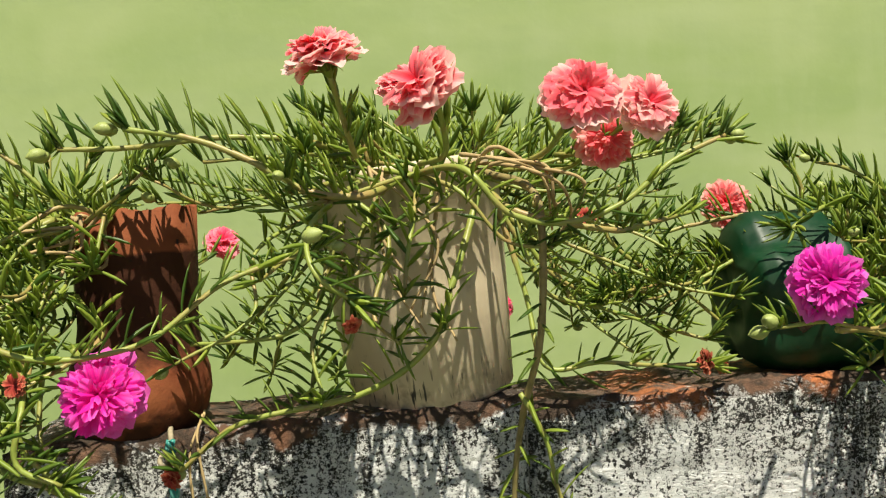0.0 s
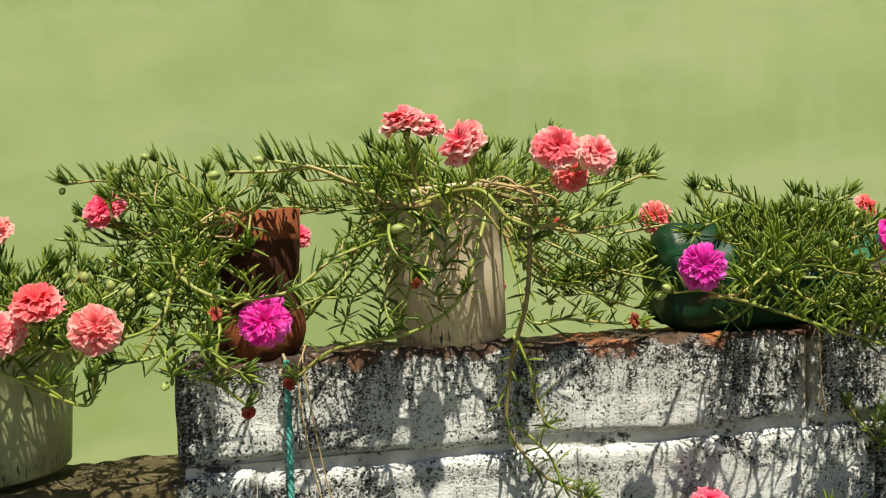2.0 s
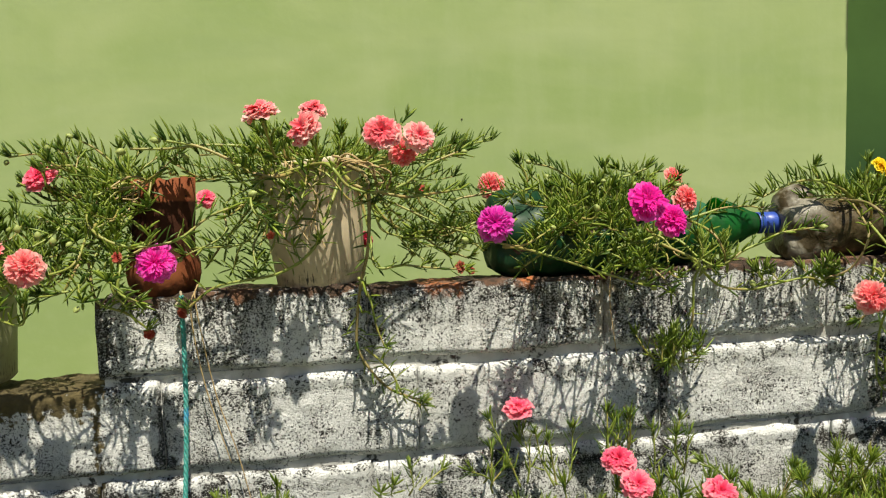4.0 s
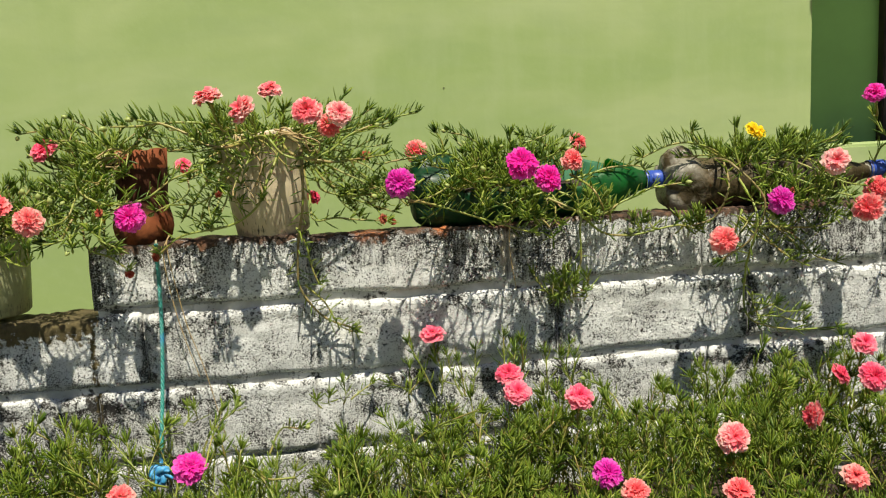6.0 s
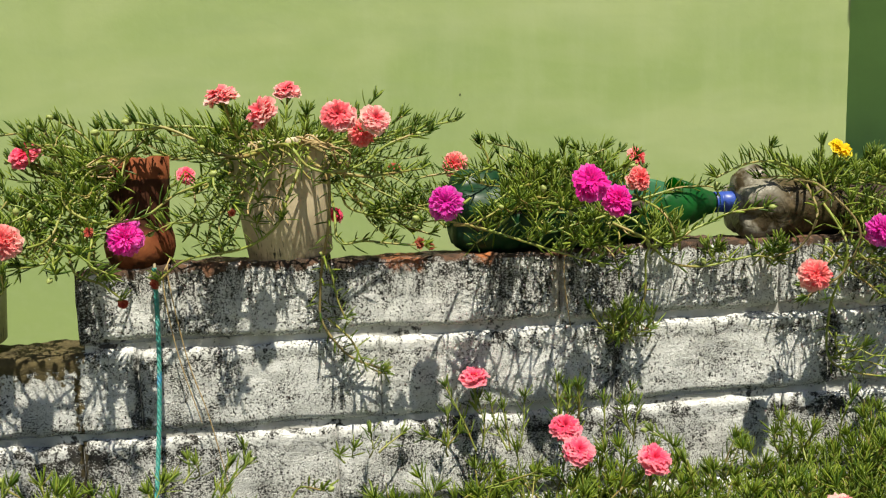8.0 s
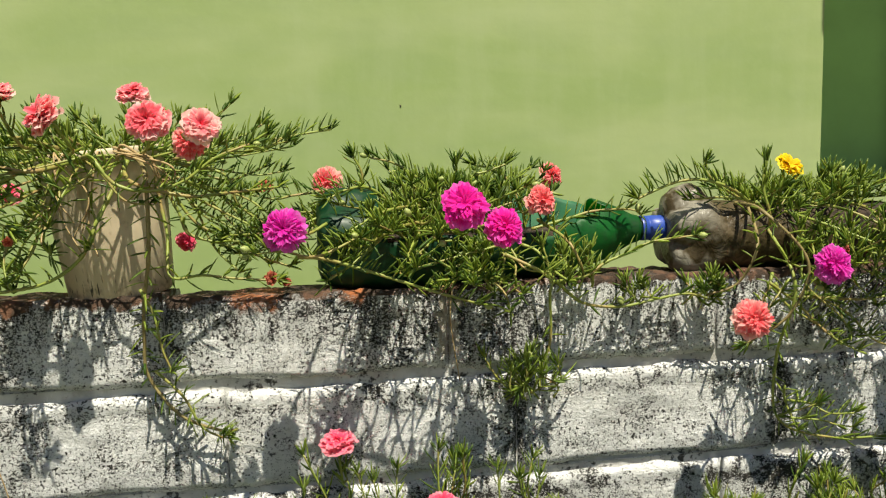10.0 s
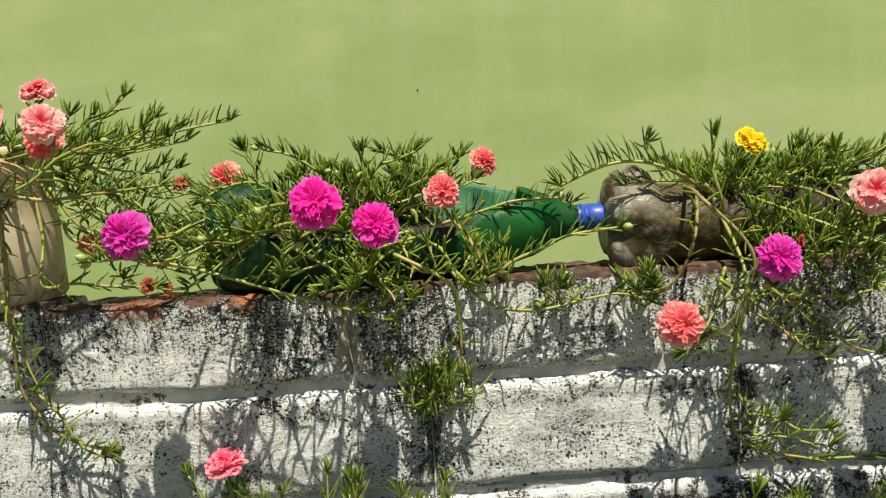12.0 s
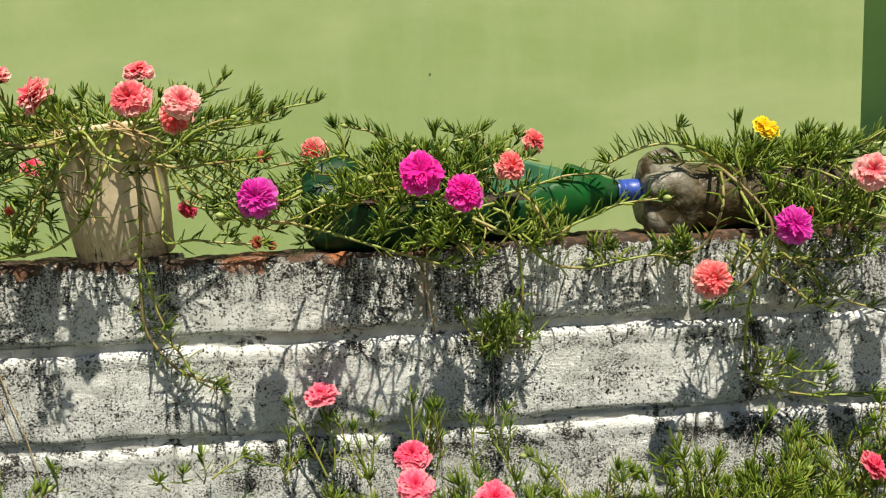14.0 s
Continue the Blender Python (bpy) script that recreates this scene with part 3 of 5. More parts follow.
def sprigs(plant, rng, n, xs, ys, foot, tops, lean=0.02, **how):
    """n short upright shoots: feet within xs, ys at height foot, tips at heights tops."""
    for _ in range(n):
        a = np.array([rng.uniform(*xs), rng.uniform(*ys), foot + rng.uniform(-0.008, 0.008)])
        e = np.array([a[0] + rng.normal(0, lean), a[1] + rng.normal(-0.004, lean), rng.uniform(*tops)])
        m = (a + e) / 2 + np.array([rng.normal(0, 0.006), rng.normal(0, 0.006), -0.003])
        trail(plant, [a, m, e], rng, thick=rng.uniform(0.0011, 0.0016), buds=int(rng.random() < 0.08), start=0.15, gap=0.0056, lift=0.5, tuft=9, **how)


# ---- ground and house ----
def ground():
    me = box("ground", (-300, -300, -0.3), (300, 300, 0.0), M_EARTH)
    tagged(part("ground", me), "grassy bare earth yard", "ground", kind="structure")


DOOR = 2.04


def house():
    """The green house behind: a plain wall up to its corner, then a shaded porch with a low parapet."""
    tagged(part("wall_house", box("wall_house", (-7, 1.39, -0.05), (1.549, 1.62, 3.4), M_GREEN, 0.006)), "plain pale green painted house wall in the sun", "wall", kind="structure")
    tagged(part("wall_parapet", box("wall_parapet", (1.551, 1.30, -0.05), (7, 1.46, 1.235), M_GREEN, 0.008)), "low pale green porch parapet", "wall", kind="structure")
    tagged(part("wall_porch", box("wall_porch", (1.551, 1.78, -0.05), (7, 1.98, 3.4), M_PORCH)), "deeper green porch wall in shade", "wall", kind="structure")
    tagged(part("wall_side", box("wall_side", (1.40, 1.622, -0.05), (1.547, 1.98, 3.4), M_GREEN)), "green side wall of the porch", "wall", kind="structure")
    tagged(part("floor_porch", box("floor_porch", (1.551, 1.462, -0.05), (7, 1.778, 0.5), M_SLAB)), "grey cement porch floor", "floor", kind="structure")
    tagged(part("ceiling", box("ceiling", (1.60, 1.02, 2.5), (7, 1.778, 2.66), M_SLAB)), "flat cement porch roof", "roof", kind="structure")
    door = tagged(new("door_1"), "dark brown wooden porch door", "door", kind="structure")
    part("door_frame", box("door_frame", (DOOR, 1.74, 0.5), (DOOR + 0.08, 1.782, 2.45), M_FRAME, 0.004), door)
    part("door_leaf", box("door_leaf", (DOOR + 0.082, 1.752, 0.5), (DOOR + 0.8, 1.778, 2.45), M_FRAME, 0.004), door)


# ---- the block wall ----
TOP, J1, J2, J3 = 1.210, 1.108, 0.983, 0.862


def block_mesh(x0, x1, z0, z1, seed, y0=0.0, y1=0.135, lip=0.0):
    """A rough rendered block: fine uneven front and top, rounded worn edges."""
    nx, nz = max(10, int((x1 - x0) / 0.0055)), max(8, int((z1 - z0) / 0.0055))
    verts, faces = [], []
    rnd = 0.008

    def lump(x, z, k):
        return 0.0038 * noise.noise((x * 8 + k, z * 12, seed)) + 0.0022 * noise.noise((x * 30, z * 42, seed * 2.0 + k)) + 0.0015 * noise.noise((x * 120, z * 120, k))

    for j in range(nz + 1):
        for i in range(nx + 1):
            x, z = x0 + (x1 - x0) * i / nx, z0 + (z1 - z0) * j / nz
            e = [min(1, d / q) for d, q in ((x - x0, 0.004), (x1 - x, 0.004), (z - z0, rnd), (z1 - z, rnd))]
            back = min(1.0, sum((1 - v) ** 2 for v in e)) * 0.007
            edge_x = 0.0012 * noise.noise((z * 30, seed, 3)) if i in (0, nx) else 0
            edge_z = 0.0055 * noise.noise((x * 22, seed, 7)) + 0.0035 * noise.noise((x * 75, seed, 2)) if j in (0, nz) else 0
            sag = 0.0175 + 0.006 * noise.noise((x * 16, seed, 5)) + 0.003 * noise.noise((x * 60, seed, 9))
            back -= lip * min(1.0, max(0.0, (sag - (z1 - z)) / 0.004 + 0.5))
            low, high = max(0, 1 - (z - z0) / 0.025), max(0, 1 - (z1 - z) / 0.025)
            edge_z += low * 0.007 * noise.noise((x * 6.5, seed, 11)) + high * 0.004 * noise.noise((x * 6.5, seed, 17))
            verts.append((x + edge_x, y0 + back - lump(x, z, 1.0), z + edge_z))
    for j in range(nz):
        for i in range(nx):
            a = j * (nx + 1) + i
            faces.append((a, a + 1, a + nx + 2, a + nx + 1))
    ny = 14
    base = len(verts)
    for k in range(1, ny + 1):
        for i in range(nx + 1):
            fx, fy, fz = verts[nz * (nx + 1) + i]
            y = fy + (y1 - fy) * k / ny
            verts.append((fx, y, z1 - 0.002 + 0.005 * noise.noise((fx * 22, y * 22, seed)) + 0.003 * noise.noise((fx * 70, y * 70, seed)) - 0.010 * max(0.0, k / ny - 0.15) - 0.004 * (k == ny)))
    for k in range(ny):
        for i in range(nx):
            a = (nz * (nx + 1) + i) if k == 0 else base + (k - 1) * (nx + 1) + i
            b = base + k * (nx + 1) + i
            faces.append((a, a + 1, b + 1, b))
    n = len(verts)
    verts += [(x0, y1, z0), (x1, y1, z0)]
    tl, tr = base + (ny - 1) * (nx + 1), base + (ny - 1) * (nx + 1) + nx
    left = [j * (nx + 1) for j in range(nz + 1)] + [base + k * (nx + 1) for k in range(ny)]
    right = [j * (nx + 1) + nx for j in range(nz + 1)] + [base + k * (nx + 1) + nx for k in range(ny)]
    faces += [tuple(left[::-1] + [n])[::-1], tuple(right + [n + 1])[::-1], (n, n + 1, tr, tl), (0, nx, n + 1, n)]
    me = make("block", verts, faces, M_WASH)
    for f in list(me.polygons)[-4:]:
        f.use_smooth = False
    return me


def block_wall():
    wall = tagged(part("wall_garden", box("wall_garden", (-2.4, 0.0085, -0.05), (2.6, 0.125, J1 - 0.03), M_MORTAR)), "old whitewashed block garden wall black with mildew", "wall", kind="structure")
    top = box("mortar_bed", (-0.418, 0.0090, J1 - 0.029), (2.6, 0.124, TOP - 0.02), M_MORTAR)
    part("mortar_bed", top, wall)
    def seams(first, last, known):
        xs = list(known)
        while xs[0] > first + 0.1:
            xs.insert(0, max(first, xs[0] - 0.327))
        while xs[-1] < last - 0.1:
            xs.append(min(last, xs[-1] + 0.327))
        return xs

    courses = [(J1 + 0.002, TOP, seams(-0.424, 2.6, (-0.424, -0.092, 0.226, 0.556, 0.88))), (J2 + 0.004, J1 - 0.009, seams(-2.4, 2.6, (-0.352, -0.03, 0.306, 0.638, 0.965))),
               (J3 + 0.002, J2 - 0.007, seams(-2.4, 2.6, (-0.43, -0.094, 0.235, 0.565, 0.89))), (0.75, J3 - 0.008, seams(-2.4, 2.6, (-0.26, 0.07, 0.40, 0.72)))]
    k = 0
    for z0, z1, xs in courses:
        for a, b in zip(xs, xs[1:]):
            k += 1
            worn = 0.005 if (z1, a) == (TOP, -0.092) else 0.0
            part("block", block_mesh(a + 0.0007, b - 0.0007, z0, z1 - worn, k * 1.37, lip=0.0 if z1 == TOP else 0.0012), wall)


# ---- pots and bottles ----
def lined(profile, wall):
    """An outer profile from the foot up, closed inside by a wall of that thickness."""
    return profile + [(r - wall, h) for r, h in profile[::-1] if h > 0.012] + [(0.001, 0.012)]


def round_pot(name, label, place, material, r0, r1, height, lean=0.0):
    prof = lined([(0.001, 0.0), (r0 - 0.004, 0.0), (r0, 0.004), (r0 + (r1 - r0) * 0.5, height * 0.5), (r1 - 0.001, height - 0.012), (r1 + 0.0015, height - 0.010), (r1 + 0.002, height - 0.002), (r1, height)], 0.004)
    ob = tagged(new(name), label, "flower pot", "pots on the wall")
    ob.matrix_basis = pose(*place, 0, lean, 0)
    part("body", lathe("body", prof, material, 56, lambda a, h, r: (r * (1 + 0.006 * math.sin(3 * a + h * 20)), h)), ob)
    soil_top = lathe("soil", [(0.001, height - 0.018), (r1 * 0.5, height - 0.02), (r1 - 0.0045, height - 0.026)], M_SOIL, 24)
    part("soil", soil_top, ob, "dark potting soil")
    return ob


def clay_vase():
    prof = lined([(0.001, 0.0), (0.029, 0.0), (0.036, 0.005), (0.0425, 0.016), (0.0450, 0.030), (0.0440, 0.043), (0.0405, 0.055), (0.0385, 0.064), (0.0378, 0.072), (0.0378, 0.084), (0.0386, 0.100), (0.0390, 0.120), (0.0393, 0.152)], 0.005)

    def ragged(a, h, r):
        if h > 0.14:
            h += -0.004 + 0.003 * math.cos(a) + 0.0012 * math.sin(7 * a) + 0.0008 * math.sin(15 * a)
        belly = max(0.0, 1 - abs(h - 0.036) / 0.034) if r > 0.03 else 0.0
        return r * (1 + 0.012 * math.sin(2 * a + 30 * h) + 0.03 * belly * (abs(math.cos(5.5 * a)) - 0.6)), h

    ob = tagged(new("clay_vase"), "old terracotta vase with a chipped rim and a dark neck and foot", "vase", "pots on the wall")
    ob.matrix_basis = pose(-0.3455, 0.039, TOP - 0.006, 0, 3.0, 0)
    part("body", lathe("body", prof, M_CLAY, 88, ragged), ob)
    part("soil", lathe("soil", [(0.001, 0.112), (0.029, 0.108)], M_SOIL, 24), ob, "dark potting soil")
    return ob


def bottle(name, label, place, length, radius, material, cut, crumple, seed, lobes=0.25, tongue=None, slump=0.0):
    """A big drink bottle on its side, its foot at place and its neck along +x, cut open along the top."""
    prof = [(0.001, 0.012), (0.30, 0.006), (0.62, 0.0), (0.86, 0.010), (0.98, 0.035), (1.0, 0.07), (0.985, 0.12), (1.0, 0.16), (1.0, 0.2), (0.975, 0.225), (1.0, 0.25), (1.0, 0.43), (0.985, 0.5), (0.955, 0.56), (0.91, 0.615), (0.865, 0.67), (0.80, 0.73), (0.715, 0.79), (0.59, 0.85), (0.43, 0.90), (0.29, 0.945), (0.255, 0.965)]
    sides, fine = 60, []
    for (r, h), (s, g) in zip(prof, prof[1:]):
        for k in range(4):
            fine.append((r + (s - r) * k / 4, h + (g - h) * k / 4))
    fine.append(prof[-1])
    verts, faces = [], []
    for r, h in fine:
        for k in range(sides):
            a = 2 * math.pi * k / sides
            lobe = 1 - lobes * max(0, 1 - h / 0.2) * (0.5 + 0.5 * math.cos(5 * a + 1.571)) ** 2
            q = radius * r * lobe
            x, y, z = h * length, q * math.cos(a), q * math.sin(a)
            if z > 0:
                z *= 1 - slump * min(1, max(0, (h - 0.10) / 0.05))
            d = crumple * (noise.noise((x * 16 + seed, y * 16, z * 16)) * 1.4 - abs(noise.noise((x * 30, y * 30 + seed, z * 30))) + 0.10 * abs(noise.noise((x * 75, y * 75, z * 75 + seed))))
            f = 1 + d / max(q, 0.01) * min(1, r)
            verts.append((x, y * f, z * f))
    for j in range(len(fine) - 1):
        for k in range(sides):
            a, b = j * sides + k, j * sides + (k + 1) % sides
            mid = 2 * math.pi * (k + 0.5) / sides
            h = fine[j][1]
            half = cut[2] if h < cut[1] else cut[2] * max(0, 1 - (h - cut[1]) / 0.26)
            centre = cut[3] if h < cut[1] else cut[3] + 0.25
            open_here = cut[0] < h and abs(mid - centre) < half * (1 + 0.06 * math.sin(h * 70))
            if not open_here:
                if not (tongue and 0.50 < h < 0.82 and 0.5 < mid < centre):
                    faces.append((a, a + sides, b + sides, b))
    ob = tagged(new(name), label, "bottle planter", "bottle planters on the wall")
    ob.matrix_basis = pose(*place)
    me = make("body", verts, faces, material)
    body = part("body", me, ob)
    body.modifiers.new("thick", "SOLIDIFY").thickness = 0.0016
    if tongue:
        grid, quads = [], []
        for i in range(25):
            u = i / 24
            high = radius * (0.80 - 0.42 * u**3) * (1 - 0.25 * (1 - min(1, u * 8)) ** 2) + 0.0008 * math.sin(u * 23)
            for j in range(11):
                v = j / 10
                grid.append(((0.48 + 0.37 * u) * length, 0.024 - 0.008 * u + 0.018 * v + 0.003 * math.sin(u * 9 + v * 4), -0.012 + (high + 0.012) * v))
        for i in range(24):
            quads += [(i * 11 + j, i * 11 + j + 1, i * 11 + j + 12, i * 11 + j + 11) for j in range(10)]
        part("flap", make("flap", grid, quads, tongue), ob, "cut green flap, coloured as if sunlit").modifiers.new("thick", "SOLIDIFY").thickness = 0.0012
    turn = Matrix.Rotation(math.pi / 2, 4, "Y")
    neck = lathe("neck", [(0.0125, 0.0), (0.0125, 0.010), (0.0155, 0.011), (0.0155, 0.013), (0.012, 0.014), (0.012, 0.02)], material, 28)
    part("neck", neck, ob).matrix_basis = Matrix.Translation((0.955 * length, 0, 0)) @ turn
    lid = lathe("cap", [(0.0150, -0.006), (0.0153, -0.005), (0.0153, 0.002), (0.0143, 0.0026), (0.0143, 0.0042), (0.0153, 0.005), (0.0153, 0.024), (0.0142, 0.0265), (0.001, 0.027)], M_CAP, 72, lambda a, h, r: (r * (1 + 0.018 * math.cos(36 * a)), h))
    part("cap", lid, ob, "blue screw cap").matrix_basis = Matrix.Translation((0.955 * length + 0.0145, 0, 0)) @ turn
    if cut:
        fill = lathe("soil", [(0.001, 0.0), (radius * 0.8, 0.006), (radius * 0.93, 0.02), (radius * 0.93, length * 0.6), (radius * 0.6, length * 0.76), (0.001, length * 0.78)], M_SOIL, 20)
        for v in fill.vertices:
            v.co = Vector((v.co.z + 0.01, v.co.y, min(v.co.x, radius * (0.08 if cut[3] > 1.6 else 0.45))))
        part("soil", fill, ob, "dark potting soil")
    return ob


def rope():
    """A twisted nylon cord that hangs down the wall and ends in a knot among the plants."""
    ob = tagged(new("rope"), "blue and green twisted nylon rope hanging from the wall top", "rope")
    z = np.arange(1.211, 0.878, -0.0016)
    d = (1.215 - z) / 0.345
    core = np.stack([-0.3185 - 0.0065 * d + 0.002 * np.sin(d * 4.5), -0.014 - 0.080 * d**2.2, z], 1)
    for k in range(3):
        a = np.arange(len(core)) * 0.42 + k * 2 * np.pi / 3
        line = core + np.stack([0.0016 * np.cos(a), 0.0016 * np.sin(a), 0 * a], 1)
        part("strand", make("strand", *tube(line, 0.0017, 0.0017, 6), M_ROPE), ob)
    e = core[-1]
    t = np.linspace(0, 2 * np.pi, 60)
    knot = np.stack([e[0] + 0.0085 * (np.sin(t) + 2 * np.sin(2 * t)) * 0.5, e[1] - 0.006 + 0.005 * np.sin(3 * t), e[2] + 0.0095 * (np.cos(t) - 2 * np.cos(2 * t)) * 0.5], 1)
    part("knot", make("knot", *tube(knot, 0.0046, 0.0046, 7), M_ROPE), ob, "bright blue knot")
    loop = glide([(-0.324, 0.03, 1.209), (-0.321, 0.004, 1.213), (-0.3185, -0.010, 1.207), (-0.3183, -0.014, 1.194)], 0.003)
    part("twine", make("twine", *tube(loop, 0.0017, 0.0019, 6), M_TWINE), ob, "pale twine over the wall edge")
    tie = np.stack([core[3][0] + 0.0042 * (np.sin(t) + 2 * np.sin(2 * t)) * 0.5, core[3][1] - 0.004 + 0.004 * np.sin(3 * t), 1.199 + 0.0042 * (np.cos(t) - 2 * np.cos(2 * t)) * 0.5], 1)
    part("tie", make("tie", *tube(tie, 0.0016, 0.0016, 6), M_TWINE), ob, "pale frayed twine knot")
    for k, (dx, dz) in enumerate(((0.016, 0.008), (0.02, -0.004), (-0.008, -0.02))):
        line = glide([e, e + np.array([dx * 0.5, -0.012, dz * 0.4 + 0.004]), e + np.array([dx, -0.016, dz])])
        part("frayed_end", make("frayed_end", *tube(line, 0.003, 0.0022, 6), M_ROPE), ob)


def planter_box():
    """The raised bed in front of the wall."""
    bed = tagged(part("garden_bed", box("garden_bed", (-2.2, -0.62, -0.02), (2.4, -0.002, 0.74), M_SLAB, 0.01)), "raised cement garden bed along the wall", "garden bed", kind="structure")
    bm = bmesh.new()
    bmesh.ops.create_grid(bm, x_segments=120, y_segments=18, size=0.5)
    for v in bm.verts:
        v.co = Vector((0.1 + v.co.x * 4.4, -0.311 + v.co.y * 0.56, 0.775))
        v.co.z += 0.03 * noise.noise(v.co * 7) + 0.012 * noise.noise(v.co * 30)
    part("soil", finish("soil", bm, M_SOIL, True), bed, "dark planted soil")


def tray():
    ob = tagged(new("planter_tray"), "white plastic planter tray among the plants", "planter")
    bm = bmesh.new()
    bmesh.ops.create_cube(bm, size=1.0)
    for v in bm.verts:
        v.co = Vector((-0.53 + v.co.x * 0.262, -0.40 + v.co.y * 0.11, 0.846 + v.co.z * 0.226))
    bmesh.ops.delete(bm, geom=[f for f in bm.faces if f.normal.z > 0.9], context="FACES")
    me = finish("shell", bm, M_TRAY)
    part("shell", me, ob).modifiers.new("thick", "SOLIDIFY").thickness = 0.006
    part("rim", box("rim", (-0.664, -0.458, 0.952), (-0.396, -0.342, 0.960), M_TRAY, 0.003), ob)


ground()
house()
block_wall()
planter_box()
round_pot("flower_pot", "cream painted tapering pot with drips and scratches", (-0.1455, 0.066, TOP - 0.004), M_CREAM, 0.0582, 0.0695, 0.166, -5.2)
round_pot("flower_pot", "greyish white tapering pot on the lower wall", (-0.602, 0.070, J1 - 0.003), M_WHITEPOT, 0.064, 0.072, 0.128)
clay_vase()
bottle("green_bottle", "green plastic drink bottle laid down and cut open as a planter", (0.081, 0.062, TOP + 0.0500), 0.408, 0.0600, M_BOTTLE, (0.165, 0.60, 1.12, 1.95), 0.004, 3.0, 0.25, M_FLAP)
bottle("muddy_bottle", "crumpled clear plastic bottle full of mud used as a planter", (0.509, 0.062, TOP + 0.0465), 0.385, 0.0555, M_MUD, (0.25, 0.7, 0.6, 1.57), 0.007, 8.0, 0.30, None, 0.40)
rope()
tray()
nail = tagged(part("nail", lathe("nail", [(0.001, 0.0), (0.0015, 0.0), (0.0015, 0.003), (0.0032, 0.0032), (0.003, 0.0042), (0.001, 0.0045)], M_NAIL, 12)), "small rusty nail in the green wall", "nail")
nail.matrix_basis = pose(0.316, 1.391, 1.477, 90, 0, 0) @ Matrix.Scale(0.7, 4)


# ---- plants along the wall top ----
def plant_white_pot():
    p = plant_at("moss_rose_plant", None, "trailing moss rose with pink flowers in the white pot", "plants on the wall")
    rng = np.random.default_rng(5)
    spray(p, rng, 32, (-0.602, 0.06, 1.222), np.array([0.045, 0.04, 0.006]), ((-0.80, -0.45), (-0.10, 0.14), (1.225, 1.33)), 0.03)
    spray(p, rng, 6, (-0.58, 0.02, 1.225), np.array([0.03, 0.03, 0.004]), ((-0.62, -0.46), (-0.14, -0.06), (1.21, 1.27)), 0.02)
    spray(p, rng, 15, (-0.56, 0.03, 1.235), np.array([0.04, 0.03, 0.005]), ((-0.585, -0.43), (-0.075, 0.08), (1.255, 1.325)), 0.02, 0.006)
    sprigs(p, rng, 16, (-0.59, -0.46), (-0.06, 0.06), 1.235, (1.268, 1.318), 0.025)
    bloom(p, (-0.462, -0.120, 1.267), "coral", (0.25, -0.85, 0.35), 0.0215, (-0.50, -0.05, 1.225))
    bloom(p, (-0.512, -0.100, 1.290), "coral", (0.0, -0.6, 0.8), 0.0215, (-0.54, -0.03, 1.235))
    bloom(p, (-0.548, -0.080, 1.262), "pink", (-0.3, -0.8, 0.4), 0.021, (-0.57, -0.02, 1.23))
    bloom(p, (-0.582, 0.020, 1.345), "coral", (-0.3, -0.5, 0.7), 0.02, (-0.585, 0.04, 1.29))
    for x, z in ((-0.455, 1.292), (-0.475, 1.300), (-0.44, 1.285)):
        bud(p, (x, -0.09, z), (0.1, -0.3, 1))


